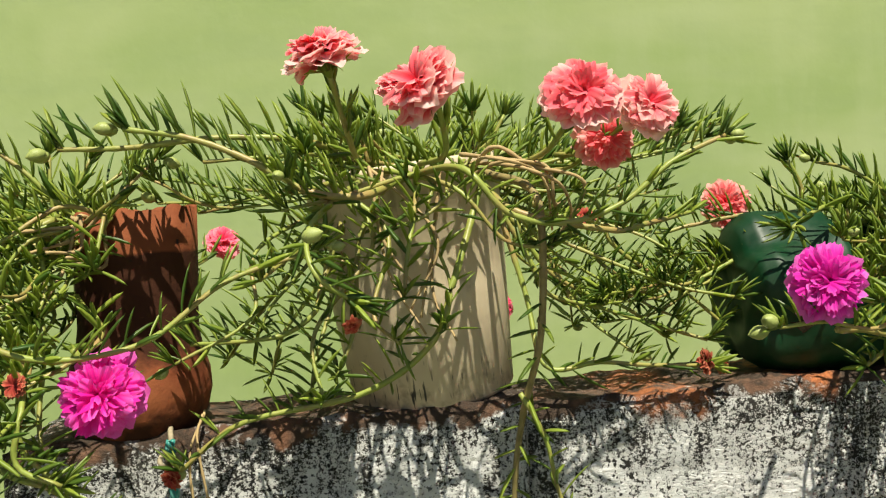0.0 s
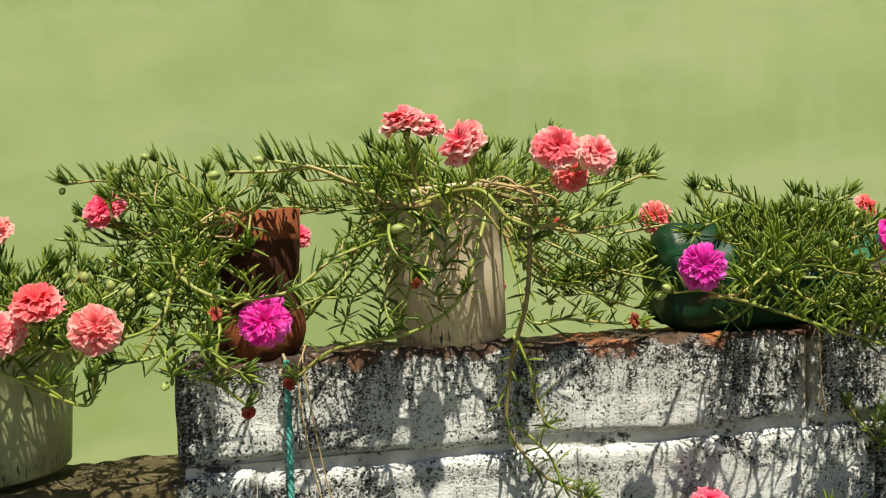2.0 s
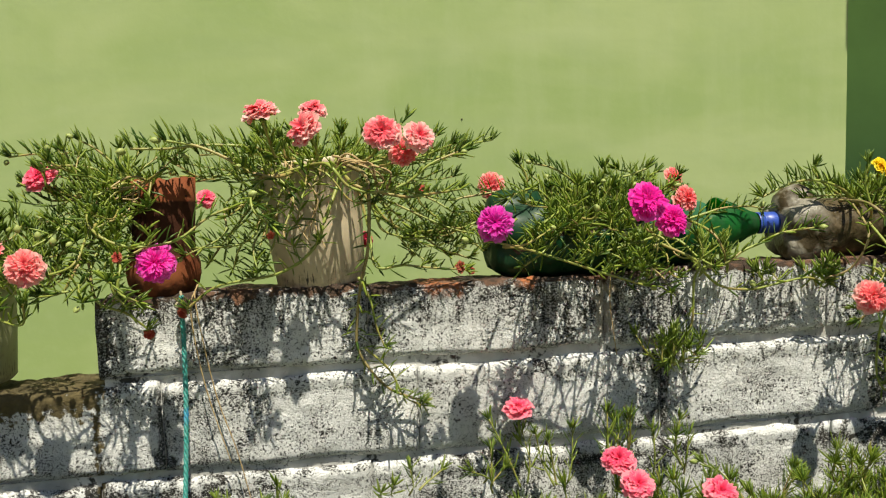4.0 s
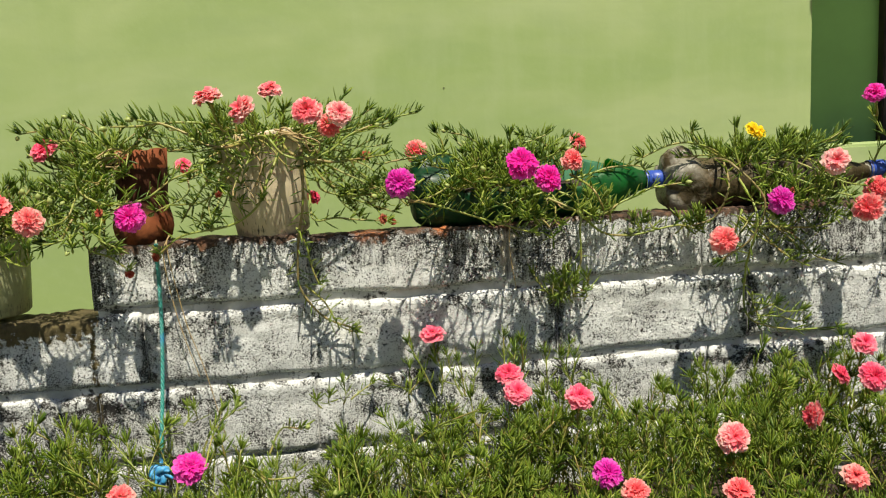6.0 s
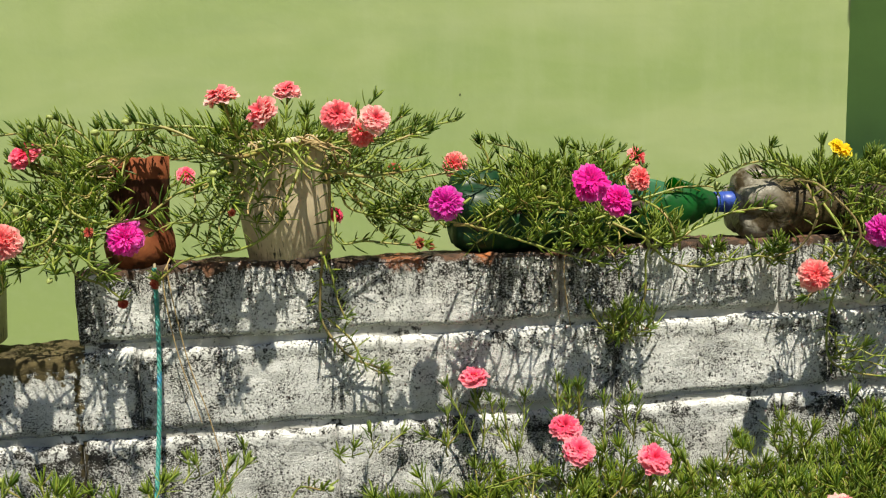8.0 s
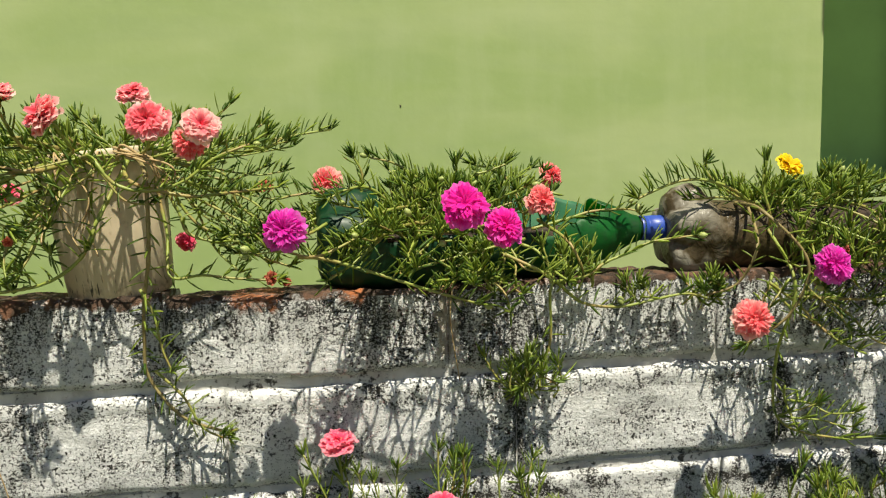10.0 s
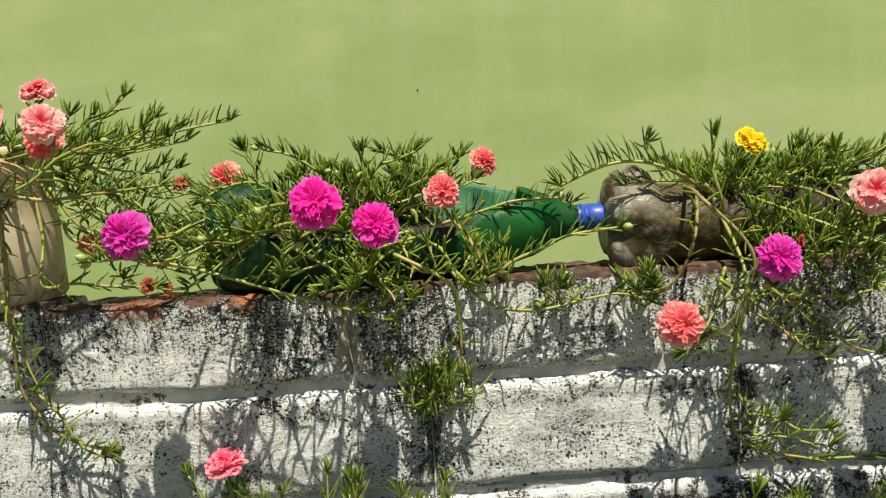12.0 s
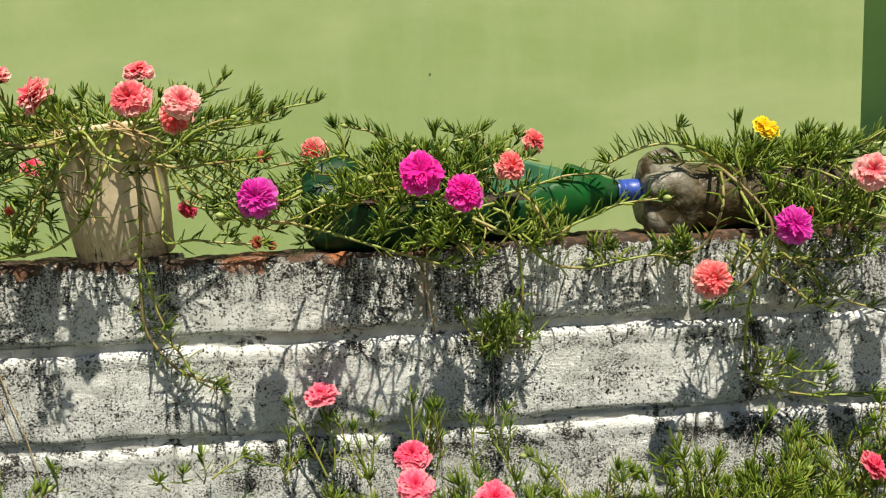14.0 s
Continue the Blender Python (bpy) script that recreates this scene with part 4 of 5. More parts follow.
def plant_vase():
    p = plant_at("moss_rose_plant", None, "trailing moss rose with a magenta flower in the clay vase", "plants on the wall")
    rng = np.random.default_rng(6)
    foot = (-0.345, 0.05, 1.335)
    s = np.array([0.02, 0.02, 0.004])
    spray(p, rng, 10, foot, s, ((-0.53, -0.37), (-0.04, 0.13), (1.32, 1.378)), 0.018, 0.01)
    sprigs(p, rng, 11, (-0.50, -0.35), (-0.02, 0.10), 1.345, (1.37, 1.395), 0.02)
    spray(p, rng, 12, foot, s, ((-0.52, -0.37), (-0.12, 0.10), (1.23, 1.33)), 0.012, 0.01)
    spray(p, rng, 7, (-0.362, 0.005, 1.348), np.array([0.022, 0.012, 0.006]), ((-0.43, -0.335), (-0.06, -0.015), (1.285, 1.365)), 0.010, 0.004)
    for k in range(6):
        a = np.array([-0.352 + rng.uniform(-0.016, 0.014), 0.018, 1.342])
        e = a + np.array([rng.uniform(-0.05, -0.005), -0.035 - 0.02 * rng.random(), rng.uniform(-0.045, 0.004)])
        part("stem", make("stem", *tube(glide([a, a + np.array([-0.006, -0.02, 0.008]), (a + e) / 2 + rng.normal(0, 0.005, 3), e]), 0.0016, 0.0010, 5, 0.2), M_DRY), p, "thin dry brown stem")
    spray(p, rng, 7, (-0.385, 0.0, 1.30), s, ((-0.47, -0.37), (-0.14, -0.04), (1.215, 1.30)), 0.01, 0.0)
    comb = {"gap": 0.0050, "long": 0.025, "wide": 0.0036, "lift": 2.4}
    trail(p, [(-0.365, 0.04, 1.338), (-0.40, 0.09, 1.359), (-0.427, 0.09, 1.375), (-0.454, 0.09, 1.388), (-0.478, 0.09, 1.385), (-0.502, 0.09, 1.388), (-0.531, 0.09, 1.385)], rng, buds=1, **comb)
    trail(p, [(-0.36, 0.03, 1.34), (-0.383, 0.03, 1.359), (-0.399, 0.03, 1.378), (-0.417, 0.03, 1.394), (-0.432, 0.03, 1.402)], rng, buds=1, **comb)
    trail(p, [(-0.375, 0.05, 1.34), (-0.397, 0.05, 1.337), (-0.421, 0.06, 1.332), (-0.453, 0.07, 1.334), (-0.483, 0.09, 1.345), (-0.498, 0.1, 1.353)], rng, start=0.2)
    trail(p, [(-0.38, 0.02, 1.35), (-0.415, 0.01, 1.368), (-0.452, 0.01, 1.372), (-0.475, 0.02, 1.366)], rng, **comb)
    for pts in ([(-0.40, -0.03, 1.30), (-0.385, -0.06, 1.272), (-0.388, -0.06, 1.23), (-0.372, -0.06, 1.206)], [(-0.41, -0.02, 1.29), (-0.43, -0.05, 1.25), (-0.445, -0.05, 1.228), (-0.475, -0.04, 1.222)],
                [(-0.40, -0.03, 1.29), (-0.41, -0.07, 1.25), (-0.425, -0.08, 1.234), (-0.455, -0.09, 1.232)], [(-0.39, -0.04, 1.28), (-0.368, -0.11, 1.262), (-0.37, -0.12, 1.235), (-0.35, -0.12, 1.222)]):
        trail(p, pts, rng, start=0.1, lift=0.8, tuft=14)
    trail(p, [(-0.375, 0.03, 1.335), (-0.405, -0.06, 1.30), (-0.415, -0.1, 1.268), (-0.437, -0.1, 1.256), (-0.49, -0.1, 1.248)], rng, start=0.05)
    trail(p, [(-0.365, 0.03, 1.335), (-0.405, -0.03, 1.338), (-0.402, -0.085, 1.305), (-0.365, -0.106, 1.283), (-0.312, -0.102, 1.285), (-0.269, -0.09, 1.312), (-0.221, -0.085, 1.325)], rng, thick=0.0021, start=0.1, gap=0.0055, buds=2)
    bloom(p, (-0.332, -0.110, 1.263), "magenta", (-0.1, -0.95, 0.28), 0.0235, (-0.345, -0.10, 1.285))
    bloom(p, (-0.4925, 0.068, 1.363), "rose", (-0.25, -0.6, 0.7), 0.0215, (-0.465, 0.08, 1.335))
    bloom(p, (-0.300, 0.190, 1.322), "rose", (0.3, -0.6, 0.6), 0.0165, (-0.33, 0.10, 1.32))
    trail(p, [(-0.42, -0.02, 1.26), (-0.41, -0.04, 1.215), (-0.375, -0.055, 1.20), (-0.352, -0.05, 1.178)], rng, long=0.02)
    for pts in ([(-0.30, 0.01, 1.222), (-0.302, -0.014, 1.20), (-0.285, -0.013, 1.09), (-0.262, -0.016, 1.01), (-0.238, -0.02, 0.90)], [(-0.30, 0.0, 1.222), (-0.308, -0.016, 1.19), (-0.296, -0.018, 1.10), (-0.27, -0.02, 1.0)], [(0.23, -0.01, 1.213), (0.225, -0.02, 1.17), (0.235, -0.016, 1.10)]):
        part("stem", make("stem", *tube(glide(pts), 0.0009, 0.0006, 5, 0.3), M_DRY), p, "dry brown stem")
    bloom(p, (-0.352, -0.05, 1.172), "wilt", (0.2, -0.7, -0.3), 0.0072)
    bloom(p, (-0.372, -0.11, 1.272), "wilt", (-0.3, -0.8, 0.5), 0.0065)


def plant_cream_pot():
    p = plant_at("moss_rose_plant", None, "sprawling moss rose with pink flowers in the cream pot", "plants on the wall")
    rng = np.random.default_rng(7)
    foot = (-0.150, 0.055, 1.352)
    s = np.array([0.042, 0.04, 0.004])
    spray(p, rng, 10, foot, s, ((-0.27, -0.03), (-0.03, 0.15), (1.378, 1.405)), 0.012, 0.0)
    spray(p, rng, 8, foot, s, ((-0.34, -0.22), (-0.09, 0.14), (1.335, 1.385)), 0.014, 0.01)
    spray(p, rng, 12, foot, s, ((-0.06, 0.08), (0.0, 0.15), (1.33, 1.38)), 0.014, 0.01)
    spray(p, rng, 3, (-0.15, -0.005, 1.365), np.array([0.045, 0.01, 0.003]), ((-0.24, -0.06), (-0.13, -0.05), (1.29, 1.35)), 0.006, 0.0, gap=0.0065)
    spray(p, rng, 8, (-0.09, 0.06, 1.345), np.array([0.02, 0.05, 0.01]), ((-0.07, 0.07), (-0.01, 0.16), (1.225, 1.32)), 0.002, 0.006)
    spray(p, rng, 7, (-0.205, 0.06, 1.345), np.array([0.015, 0.04, 0.01]), ((-0.31, -0.215), (-0.05, 0.14), (1.225, 1.33)), 0.002, 0.006)
    spray(p, rng, 3, (-0.19, -0.02, 1.358), np.array([0.02, 0.01, 0.003]), ((-0.25, -0.16), (-0.10, -0.05), (1.245, 1.33)), 0.006, 0.0)
    spray(p, rng, 1, (-0.10, -0.035, 1.235), np.array([0.006, 0.006, 0.02]), ((-0.135, -0.075), (-0.05, -0.02), (1.14, 1.21)), 0.0, 0.0)
    spray(p, rng, 1, (-0.098, -0.022, 1.13), np.array([0.006, 0.003, 0.01]), ((-0.075, -0.03), (-0.03, -0.015), (1.04, 1.09)), 0.0, 0.0)
    sprigs(p, rng, 11, (-0.20, -0.10), (0.0, 0.12), 1.36, (1.385, 1.41), 0.025)
    sprigs(p, rng, 3, (-0.20, -0.10), (-0.02, 0.0), 1.355, (1.37, 1.385), 0.02)
    trail(p, [(-0.19, 0.03, 1.36), (-0.225, 0.04, 1.36), (-0.257, 0.05, 1.356), (-0.286, 0.06, 1.349), (-0.302, 0.07, 1.347)], rng, start=0.1, gap=0.0046, lift=2.2)
    trail(p, [(-0.19, 0.03, 1.37), (-0.221, 0.03, 1.382), (-0.246, 0.03, 1.381), (-0.264, 0.03, 1.381), (-0.291, 0.03, 1.380)], rng, start=0.1, gap=0.0046, lift=2.0)
    trail(p, [(-0.205, 0.02, 1.335), (-0.22, 0.0, 1.298), (-0.226, -0.02, 1.283), (-0.242, -0.02, 1.272), (-0.262, -0.02, 1.269), (-0.302, -0.01, 1.268)], rng, start=0.2, lift=1.8)
    trail(p, [(-0.08, 0.06, 1.355), (-0.024, 0.06, 1.341), (-0.01, 0.06, 1.307), (0.019, 0.06, 1.282), (0.049, 0.06, 1.262), (0.074, 0.06, 1.239)], rng, start=0.15)
    trail(p, [(-0.085, 0.05, 1.33), (-0.061, 0.05, 1.291), (-0.032, 0.05, 1.271), (-0.003, 0.05, 1.258), (0.025, 0.05, 1.235)], rng, start=0.15)
    # the long stems that stand out
    trail(p, [(-0.165, -0.01, 1.362), (-0.194, -0.06, 1.352), (-0.225, -0.062, 1.357), (-0.255, -0.06, 1.376), (-0.287, -0.055, 1.390), (-0.322, -0.05, 1.397)], rng, thick=0.0027, start=0.3, gap=0.0062, long=0.029, wide=0.0041, lift=2.4, buds=2)
    trail(p, [(-0.17, 0.03, 1.365), (-0.217, -0.02, 1.385), (-0.269, -0.03, 1.391), (-0.323, -0.03, 1.388), (-0.363, -0.03, 1.389)], rng, thick=0.0025, start=0.25, gap=0.0062, long=0.029, wide=0.0041, lift=2.4, buds=2)
    trail(p, [(-0.115, -0.012, 1.36), (-0.142, -0.045, 1.30), (-0.160, -0.05, 1.262), (-0.201, -0.045, 1.236), (-0.272, -0.04, 1.224), (-0.310, -0.035, 1.198)], rng, thick=0.0024, start=0.35, gap=0.0075, buds=1)
    trail(p, [(-0.11, 0.01, 1.362), (-0.093, -0.045, 1.35), (-0.090, -0.055, 1.322), (-0.093, -0.05, 1.262), (-0.103, -0.035, 1.212), (-0.108, -0.022, 1.165), (-0.106, -0.02, 1.127), (-0.074, -0.022, 1.082), (-0.028, -0.016, 1.058)], rng, thick=0.0026, material=M_BARK, start=0.15, gap=0.0062, lift=0.25, tuft=16)
    trail(p, [(-0.165, -0.01, 1.362), (-0.138, -0.07, 1.364), (-0.115, -0.08, 1.338), (-0.083, -0.08, 1.330), (-0.049, -0.08, 1.339), (-0.018, -0.08, 1.361), (0.016, -0.075, 1.374)], rng, thick=0.0023, start=0.3, gap=0.0055, lift=0.5, buds=2)
    trail(p, [(-0.12, -0.01, 1.362), (-0.105, -0.05, 1.338), (-0.050, -0.06, 1.323), (-0.019, -0.03, 1.323), (0.04, 0.03, 1.326)], rng, thick=0.0024, start=0.3, gap=0.0055)
    trail(p, [(-0.10, 0.05, 1.35), (-0.075, 0.045, 1.30), (-0.064, 0.04, 1.275), (-0.027, 0.04, 1.262), (0.014, 0.04, 1.246), (0.048, 0.03, 1.234)], rng, start=0.2)
    trail(p, [(-0.10, 0.04, 1.35), (-0.085, 0.02, 1.28), (-0.080, -0.005, 1.234), (-0.045, -0.01, 1.234), (-0.011, -0.01, 1.229), (0.034, -0.006, 1.224)], rng, start=0.45, lift=0.6)
    trail(p, [(-0.10, 0.04, 1.362), (-0.068, 0.05, 1.373), (0.018, 0.075, 1.378), (0.068, 0.095, 1.386), (0.102, 0.105, 1.391)], rng, thick=0.0022, start=0.2, gap=0.0046, lift=2.0)
    trail(p, [(-0.19, 0.01, 1.362), (-0.21, -0.06, 1.35), (-0.225, -0.10, 1.335), (-0.222, -0.12, 1.315), (-0.205, -0.115, 1.30)], rng, start=0.3, lift=0.1, tuft=22)
    spray(p, rng, 2, (-0.145, -0.015, 1.362), np.array([0.03, 0.006, 0.003]), ((-0.18, -0.10), (-0.085, -0.035), (1.265, 1.335)), 0.004, 0.0, gap=0.006)
    for k in range(5):
        a = np.array([rng.uniform(-0.19, -0.10), 0.0, 1.362])
        e = np.array([a[0] + rng.normal(0, 0.02), -0.03 - 0.02 * rng.random(), rng.uniform(1.26, 1.32)])
        part("stem", make("stem", *tube(glide([a, a + np.array([0.0, -0.022, 0.004]), (a + e) / 2 + rng.normal(0, 0.008, 3) + np.array([0, -0.015, 0]), e]), 0.0012, 0.0008, 5, 0.2), M_DRY), p, "thin dry brown stem")
    for k in range(5):
        jit = rng.normal(0, 0.008, (5, 3))
        pts = np.array([(-0.128, -0.01, 1.362), (-0.112, -0.05, 1.372), (-0.088, -0.052, 1.363), (-0.074, -0.046, 1.352), (-0.066, -0.02, 1.338 - 0.003 * k)]) + jit * 0.7
        part("stem", make("stem", *tube(glide(pts), rng.uniform(0.0009, 0.0016), 0.0008, 6, 0.3), M_DRY), p, "brown woody stem")
    trail(p, [(-0.08, 0.08, 1.365), (-0.055, 0.10, 1.388), (-0.037, 0.11, 1.406), (-0.018, 0.115, 1.424)], rng, start=0.2, gap=0.0036, lift=0.9, tuft=14)
    trail(p, [(-0.06, 0.07, 1.37), (-0.01, 0.09, 1.382), (0.02, 0.095, 1.398)], rng, start=0.2, gap=0.0042, lift=1.2)
    bloom(p, (-0.212, -0.114, 1.4275), "pink", (-0.25, -0.12, 0.95), 0.0215, (-0.195, -0.05, 1.375))
    bloom(p, (-0.168, -0.130, 1.406), "pink", (-0.75, -0.45, 0.55), 0.0225, (-0.160, -0.06, 1.368))
    bloom(p, (-0.077, -0.108, 1.401), "pink", (-0.15, -0.92, 0.35), 0.0215, (-0.10, -0.04, 1.365))
    bloom(p, (-0.029, -0.080, 1.3955), "pink", (0.25, -0.85, 0.4), 0.0205, (-0.07, -0.02, 1.37))
    bloom(p, (-0.046, -0.050, 1.378), "coral", (-0.05, -0.9, 0.1), 0.019, (-0.07, 0.0, 1.36))
    bloom(p, (-0.145, 0.187, 1.447), "pink", (0.0, -0.5, 0.85), 0.0205, (-0.148, 0.12, 1.395))
    bloom(p, (0.015, 0.195, 1.322), "wilt", (0.2, -0.6, 0.5), 0.0115, (-0.03, 0.13, 1.33))
    bloom(p, (-0.205, -0.118, 1.287), "wilt", (0.35, -0.6, -0.5), 0.0058)
    bloom(p, (-0.317, -0.035, 1.192), "wilt", (-0.3, -0.6, -0.3), 0.0072)
    bloom(p, (0.030, -0.012, 1.228), "wilt", (0.6, -0.5, 0.1), 0.009)
    bloom(p, (-0.079, 0.13, 1.258), "rose", (0.5, -0.5, 0.4), 0.0135)
    bud(p, (-0.227, -0.136, 1.334), (0.7, -0.3, 0.2), 0.0105)


def plant_green_bottle():
    p = plant_at("moss_rose_plant", None, "bushy moss rose with magenta flowers in the green bottle", "plants on the wall")
    rng = np.random.default_rng(8)
    spray(p, rng, 15, (0.24, 0.07, 1.268), np.array([0.08, 0.03, 0.004]), ((0.10, 0.41), (0.0, 0.18), (1.29, 1.33)), 0.010, 0.0)
    sprigs(p, rng, 40, (0.155, 0.33), (0.02, 0.11), 1.262, (1.300, 1.335), 0.028)
    sprigs(p, rng, 4, (0.20, 0.34), (-0.09, 0.0), 1.215, (1.23, 1.265), 0.02)
    spray(p, rng, 5, (0.22, 0.05, 1.268), np.array([0.10, 0.02, 0.004]), ((0.10, 0.38), (-0.12, -0.01), (1.25, 1.31)), 0.012, 0.008)
    spray(p, rng, 3, (0.18, 0.0, 1.28), np.array([0.03, 0.02, 0.004]), ((0.10, 0.22), (-0.10, -0.04), (1.25, 1.30)), 0.008, 0.0)
    spray(p, rng, 3, (0.23, 0.03, 1.266), np.array([0.06, 0.01, 0.004]), ((0.15, 0.36), (-0.11, -0.03), (1.21, 1.25)), 0.012, 0.0)
    spray(p, rng, 11, (0.14, 0.09, 1.29), np.array([0.03, 0.03, 0.004]), ((-0.03, 0.07), (0.02, 0.16), (1.23, 1.31)), 0.01, 0.0)
    spray(p, rng, 5, (0.25, 0.0, 1.262), np.array([0.06, 0.02, 0.006]), ((0.17, 0.36), (-0.10, -0.03), (1.18, 1.24)), 0.012, 0.0)
    spray(p, rng, 2, (0.17, 0.01, 1.285), np.array([0.03, 0.02, 0.006]), ((0.085, 0.17), (-0.12, -0.06), (1.215, 1.275)), 0.006, 0.0)
    sprigs(p, rng, 7, (0.345, 0.40), (-0.028, -0.008), 1.205, (1.225, 1.25), 0.012)
    comb = {"start": 0.15, "gap": 0.0042, "lift": 1.8, "tuft": 12}
    trail(p, [(0.235, 0.06, 1.28), (0.218, 0.06, 1.309), (0.198, 0.05, 1.332), (0.172, 0.05, 1.349), (0.145, 0.05, 1.356)], rng, buds=1, **comb)
    trail(p, [(0.248, 0.06, 1.29), (0.249, 0.06, 1.323), (0.248, 0.06, 1.348)], rng, start=0.2, gap=0.0036, lift=0.6, tuft=14)
    trail(p, [(0.33, 0.07, 1.285), (0.321, 0.07, 1.31), (0.304, 0.07, 1.334), (0.270, 0.07, 1.345)], rng, **comb)
    trail(p, [(0.25, 0.05, 1.31), (0.266, 0.05, 1.331), (0.282, 0.05, 1.336), (0.309, 0.05, 1.345)], rng, **comb)
    trail(p, [(0.16, 0.07, 1.29), (0.12, 0.07, 1.318), (0.058, 0.07, 1.314), (0.033, 0.07, 1.31), (0.003, 0.07, 1.316)], rng, **comb)
    trail(p, [(0.13, 0.05, 1.30), (0.135, 0.05, 1.335), (0.125, 0.05, 1.358)], rng, start=0.2, gap=0.0038, lift=0.7, tuft=14)
    trail(p, [(0.20, 0.03, 1.29), (0.14, -0.08, 1.285), (0.082, -0.12, 1.264), (0.047, -0.12, 1.269), (0.021, -0.12, 1.268)], rng, thick=0.0017, start=0.15, gap=0.0055, buds=2)
    trail(p, [(0.06, -0.11, 1.262), (0.096, -0.10, 1.255), (0.195, -0.10, 1.220), (0.245, -0.095, 1.203)], rng, start=0.05, gap=0.0042, lift=1.1, buds=2)
    spray(p, rng, 6, (0.20, 0.0, 1.28), np.array([0.03, 0.02, 0.004]), ((0.105, 0.20), (-0.13, -0.07), (1.225, 1.295)), 0.008, 0.0)
    trail(p, [(0.17, 0.04, 1.30), (0.14, 0.02, 1.322), (0.115, 0.0, 1.322), (0.092, -0.01, 1.312)], rng, start=0.2, gap=0.004, long=0.027, lift=0.8, tuft=14)
    trail(p, [(0.20, 0.02, 1.30), (0.16, -0.05, 1.302), (0.125, -0.08, 1.290), (0.100, -0.09, 1.272)], rng, start=0.2, gap=0.0045, long=0.027, lift=0.9)
    trail(p, [(0.18, 0.0, 1.29), (0.15, -0.06, 1.275), (0.118, -0.085, 1.252), (0.09, -0.09, 1.235)], rng, start=0.2, gap=0.0045, long=0.027, lift=0.9)
    spray(p, rng, 4, (0.24, 0.0, 1.262), np.array([0.06, 0.02, 0.006]), ((0.15, 0.33), (-0.09, -0.03), (1.215, 1.255)), 0.010, 0.0)
    spray(p, rng, 4, (0.30, -0.01, 1.25), np.array([0.03, 0.01, 0.006]), ((0.24, 0.40), (-0.08, -0.03), (1.19, 1.235)), 0.006, 0.0)
    trail(p, [(0.34, -0.03, 1.212), (0.372, -0.05, 1.22), (0.397, -0.05, 1.235), (0.422, -0.05, 1.244), (0.452, -0.05, 1.256), (0.501, -0.05, 1.261)], rng, start=0.05, gap=0.0042, buds=2, lift=0.95)
    trail(p, [(0.33, 0.02, 1.268), (0.378, 0.02, 1.280), (0.407, 0.02, 1.287), (0.453, 0.025, 1.287), (0.466, 0.02, 1.281)], rng, start=0.1, gap=0.0042, lift=0.95)
    trail(p, [(0.335, 0.01, 1.28), (0.352, -0.05, 1.262), (0.364, -0.06, 1.238), (0.372, -0.05, 1.222)], rng, start=0.1, gap=0.005)
    trail(p, [(0.28, -0.06, 1.25), (0.325, -0.07, 1.225), (0.338, -0.03, 1.195), (0.338, -0.02, 1.13), (0.30, -0.03, 1.09)], rng, start=0.6, lift=0.3, tuft=20)
    sprigs(p, rng, 15, (0.275, 0.352), (-0.030, -0.014), 1.08, (1.095, 1.13), 0.014, wide=0.0022, long=0.026)
    trail(p, [(0.335, -0.03, 1.225), (0.349, -0.032, 1.209), (0.378, -0.03, 1.186), (0.422, -0.03, 1.180), (0.466, -0.03, 1.187), (0.503, -0.03, 1.191), (0.534, -0.03, 1.182)], rng, start=0.15, gap=0.0085, lift=0.9)
    sprigs(p, rng, 8, (0.495, 0.55), (-0.03, -0.016), 1.182, (1.195, 1.215), 0.012)
    sprigs(p, rng, 4, (0.43, 0.45), (-0.026, -0.016), 1.186, (1.196, 1.206), 0.008)
    bud(p, (0.419, -0.03, 1.192), (0.2, -0.5, -0.6), 0.0105)
    bloom(p, (0.047, -0.125, 1.292), "purple", (-0.1, -0.95, 0.25), 0.023, (0.09, -0.06, 1.29))
    bloom(p, (0.220, -0.159, 1.313), "magenta", (-0.15, -0.9, 0.4), 0.0235, (0.23, -0.08, 1.285))
    bloom(p, (0.268, -0.122, 1.287), "magenta", (0.15, -0.92, 0.35), 0.0225, (0.26, -0.06, 1.27))
    bloom(p, (0.092, 0.084, 1.329), "coral", (-0.3, -0.85, 0.3), 0.0205, (0.12, 0.08, 1.30))
    bloom(p, (0.388, 0.131, 1.329), "coral", (0.5, -0.6, 0.4), 0.0185, (0.36, 0.11, 1.30))
    bloom(p, (0.333, -0.024, 1.306), "coral", (0.3, -0.85, 0.35), 0.0185, (0.32, 0.03, 1.29))
    bloom(p, (0.045, 0.0, 1.222), "wilt", (0.3, -0.5, 0.3), 0.0058)
    bud(p, (0.17, -0.13, 1.30), (-0.4, -0.3, 0.8), 0.0095)


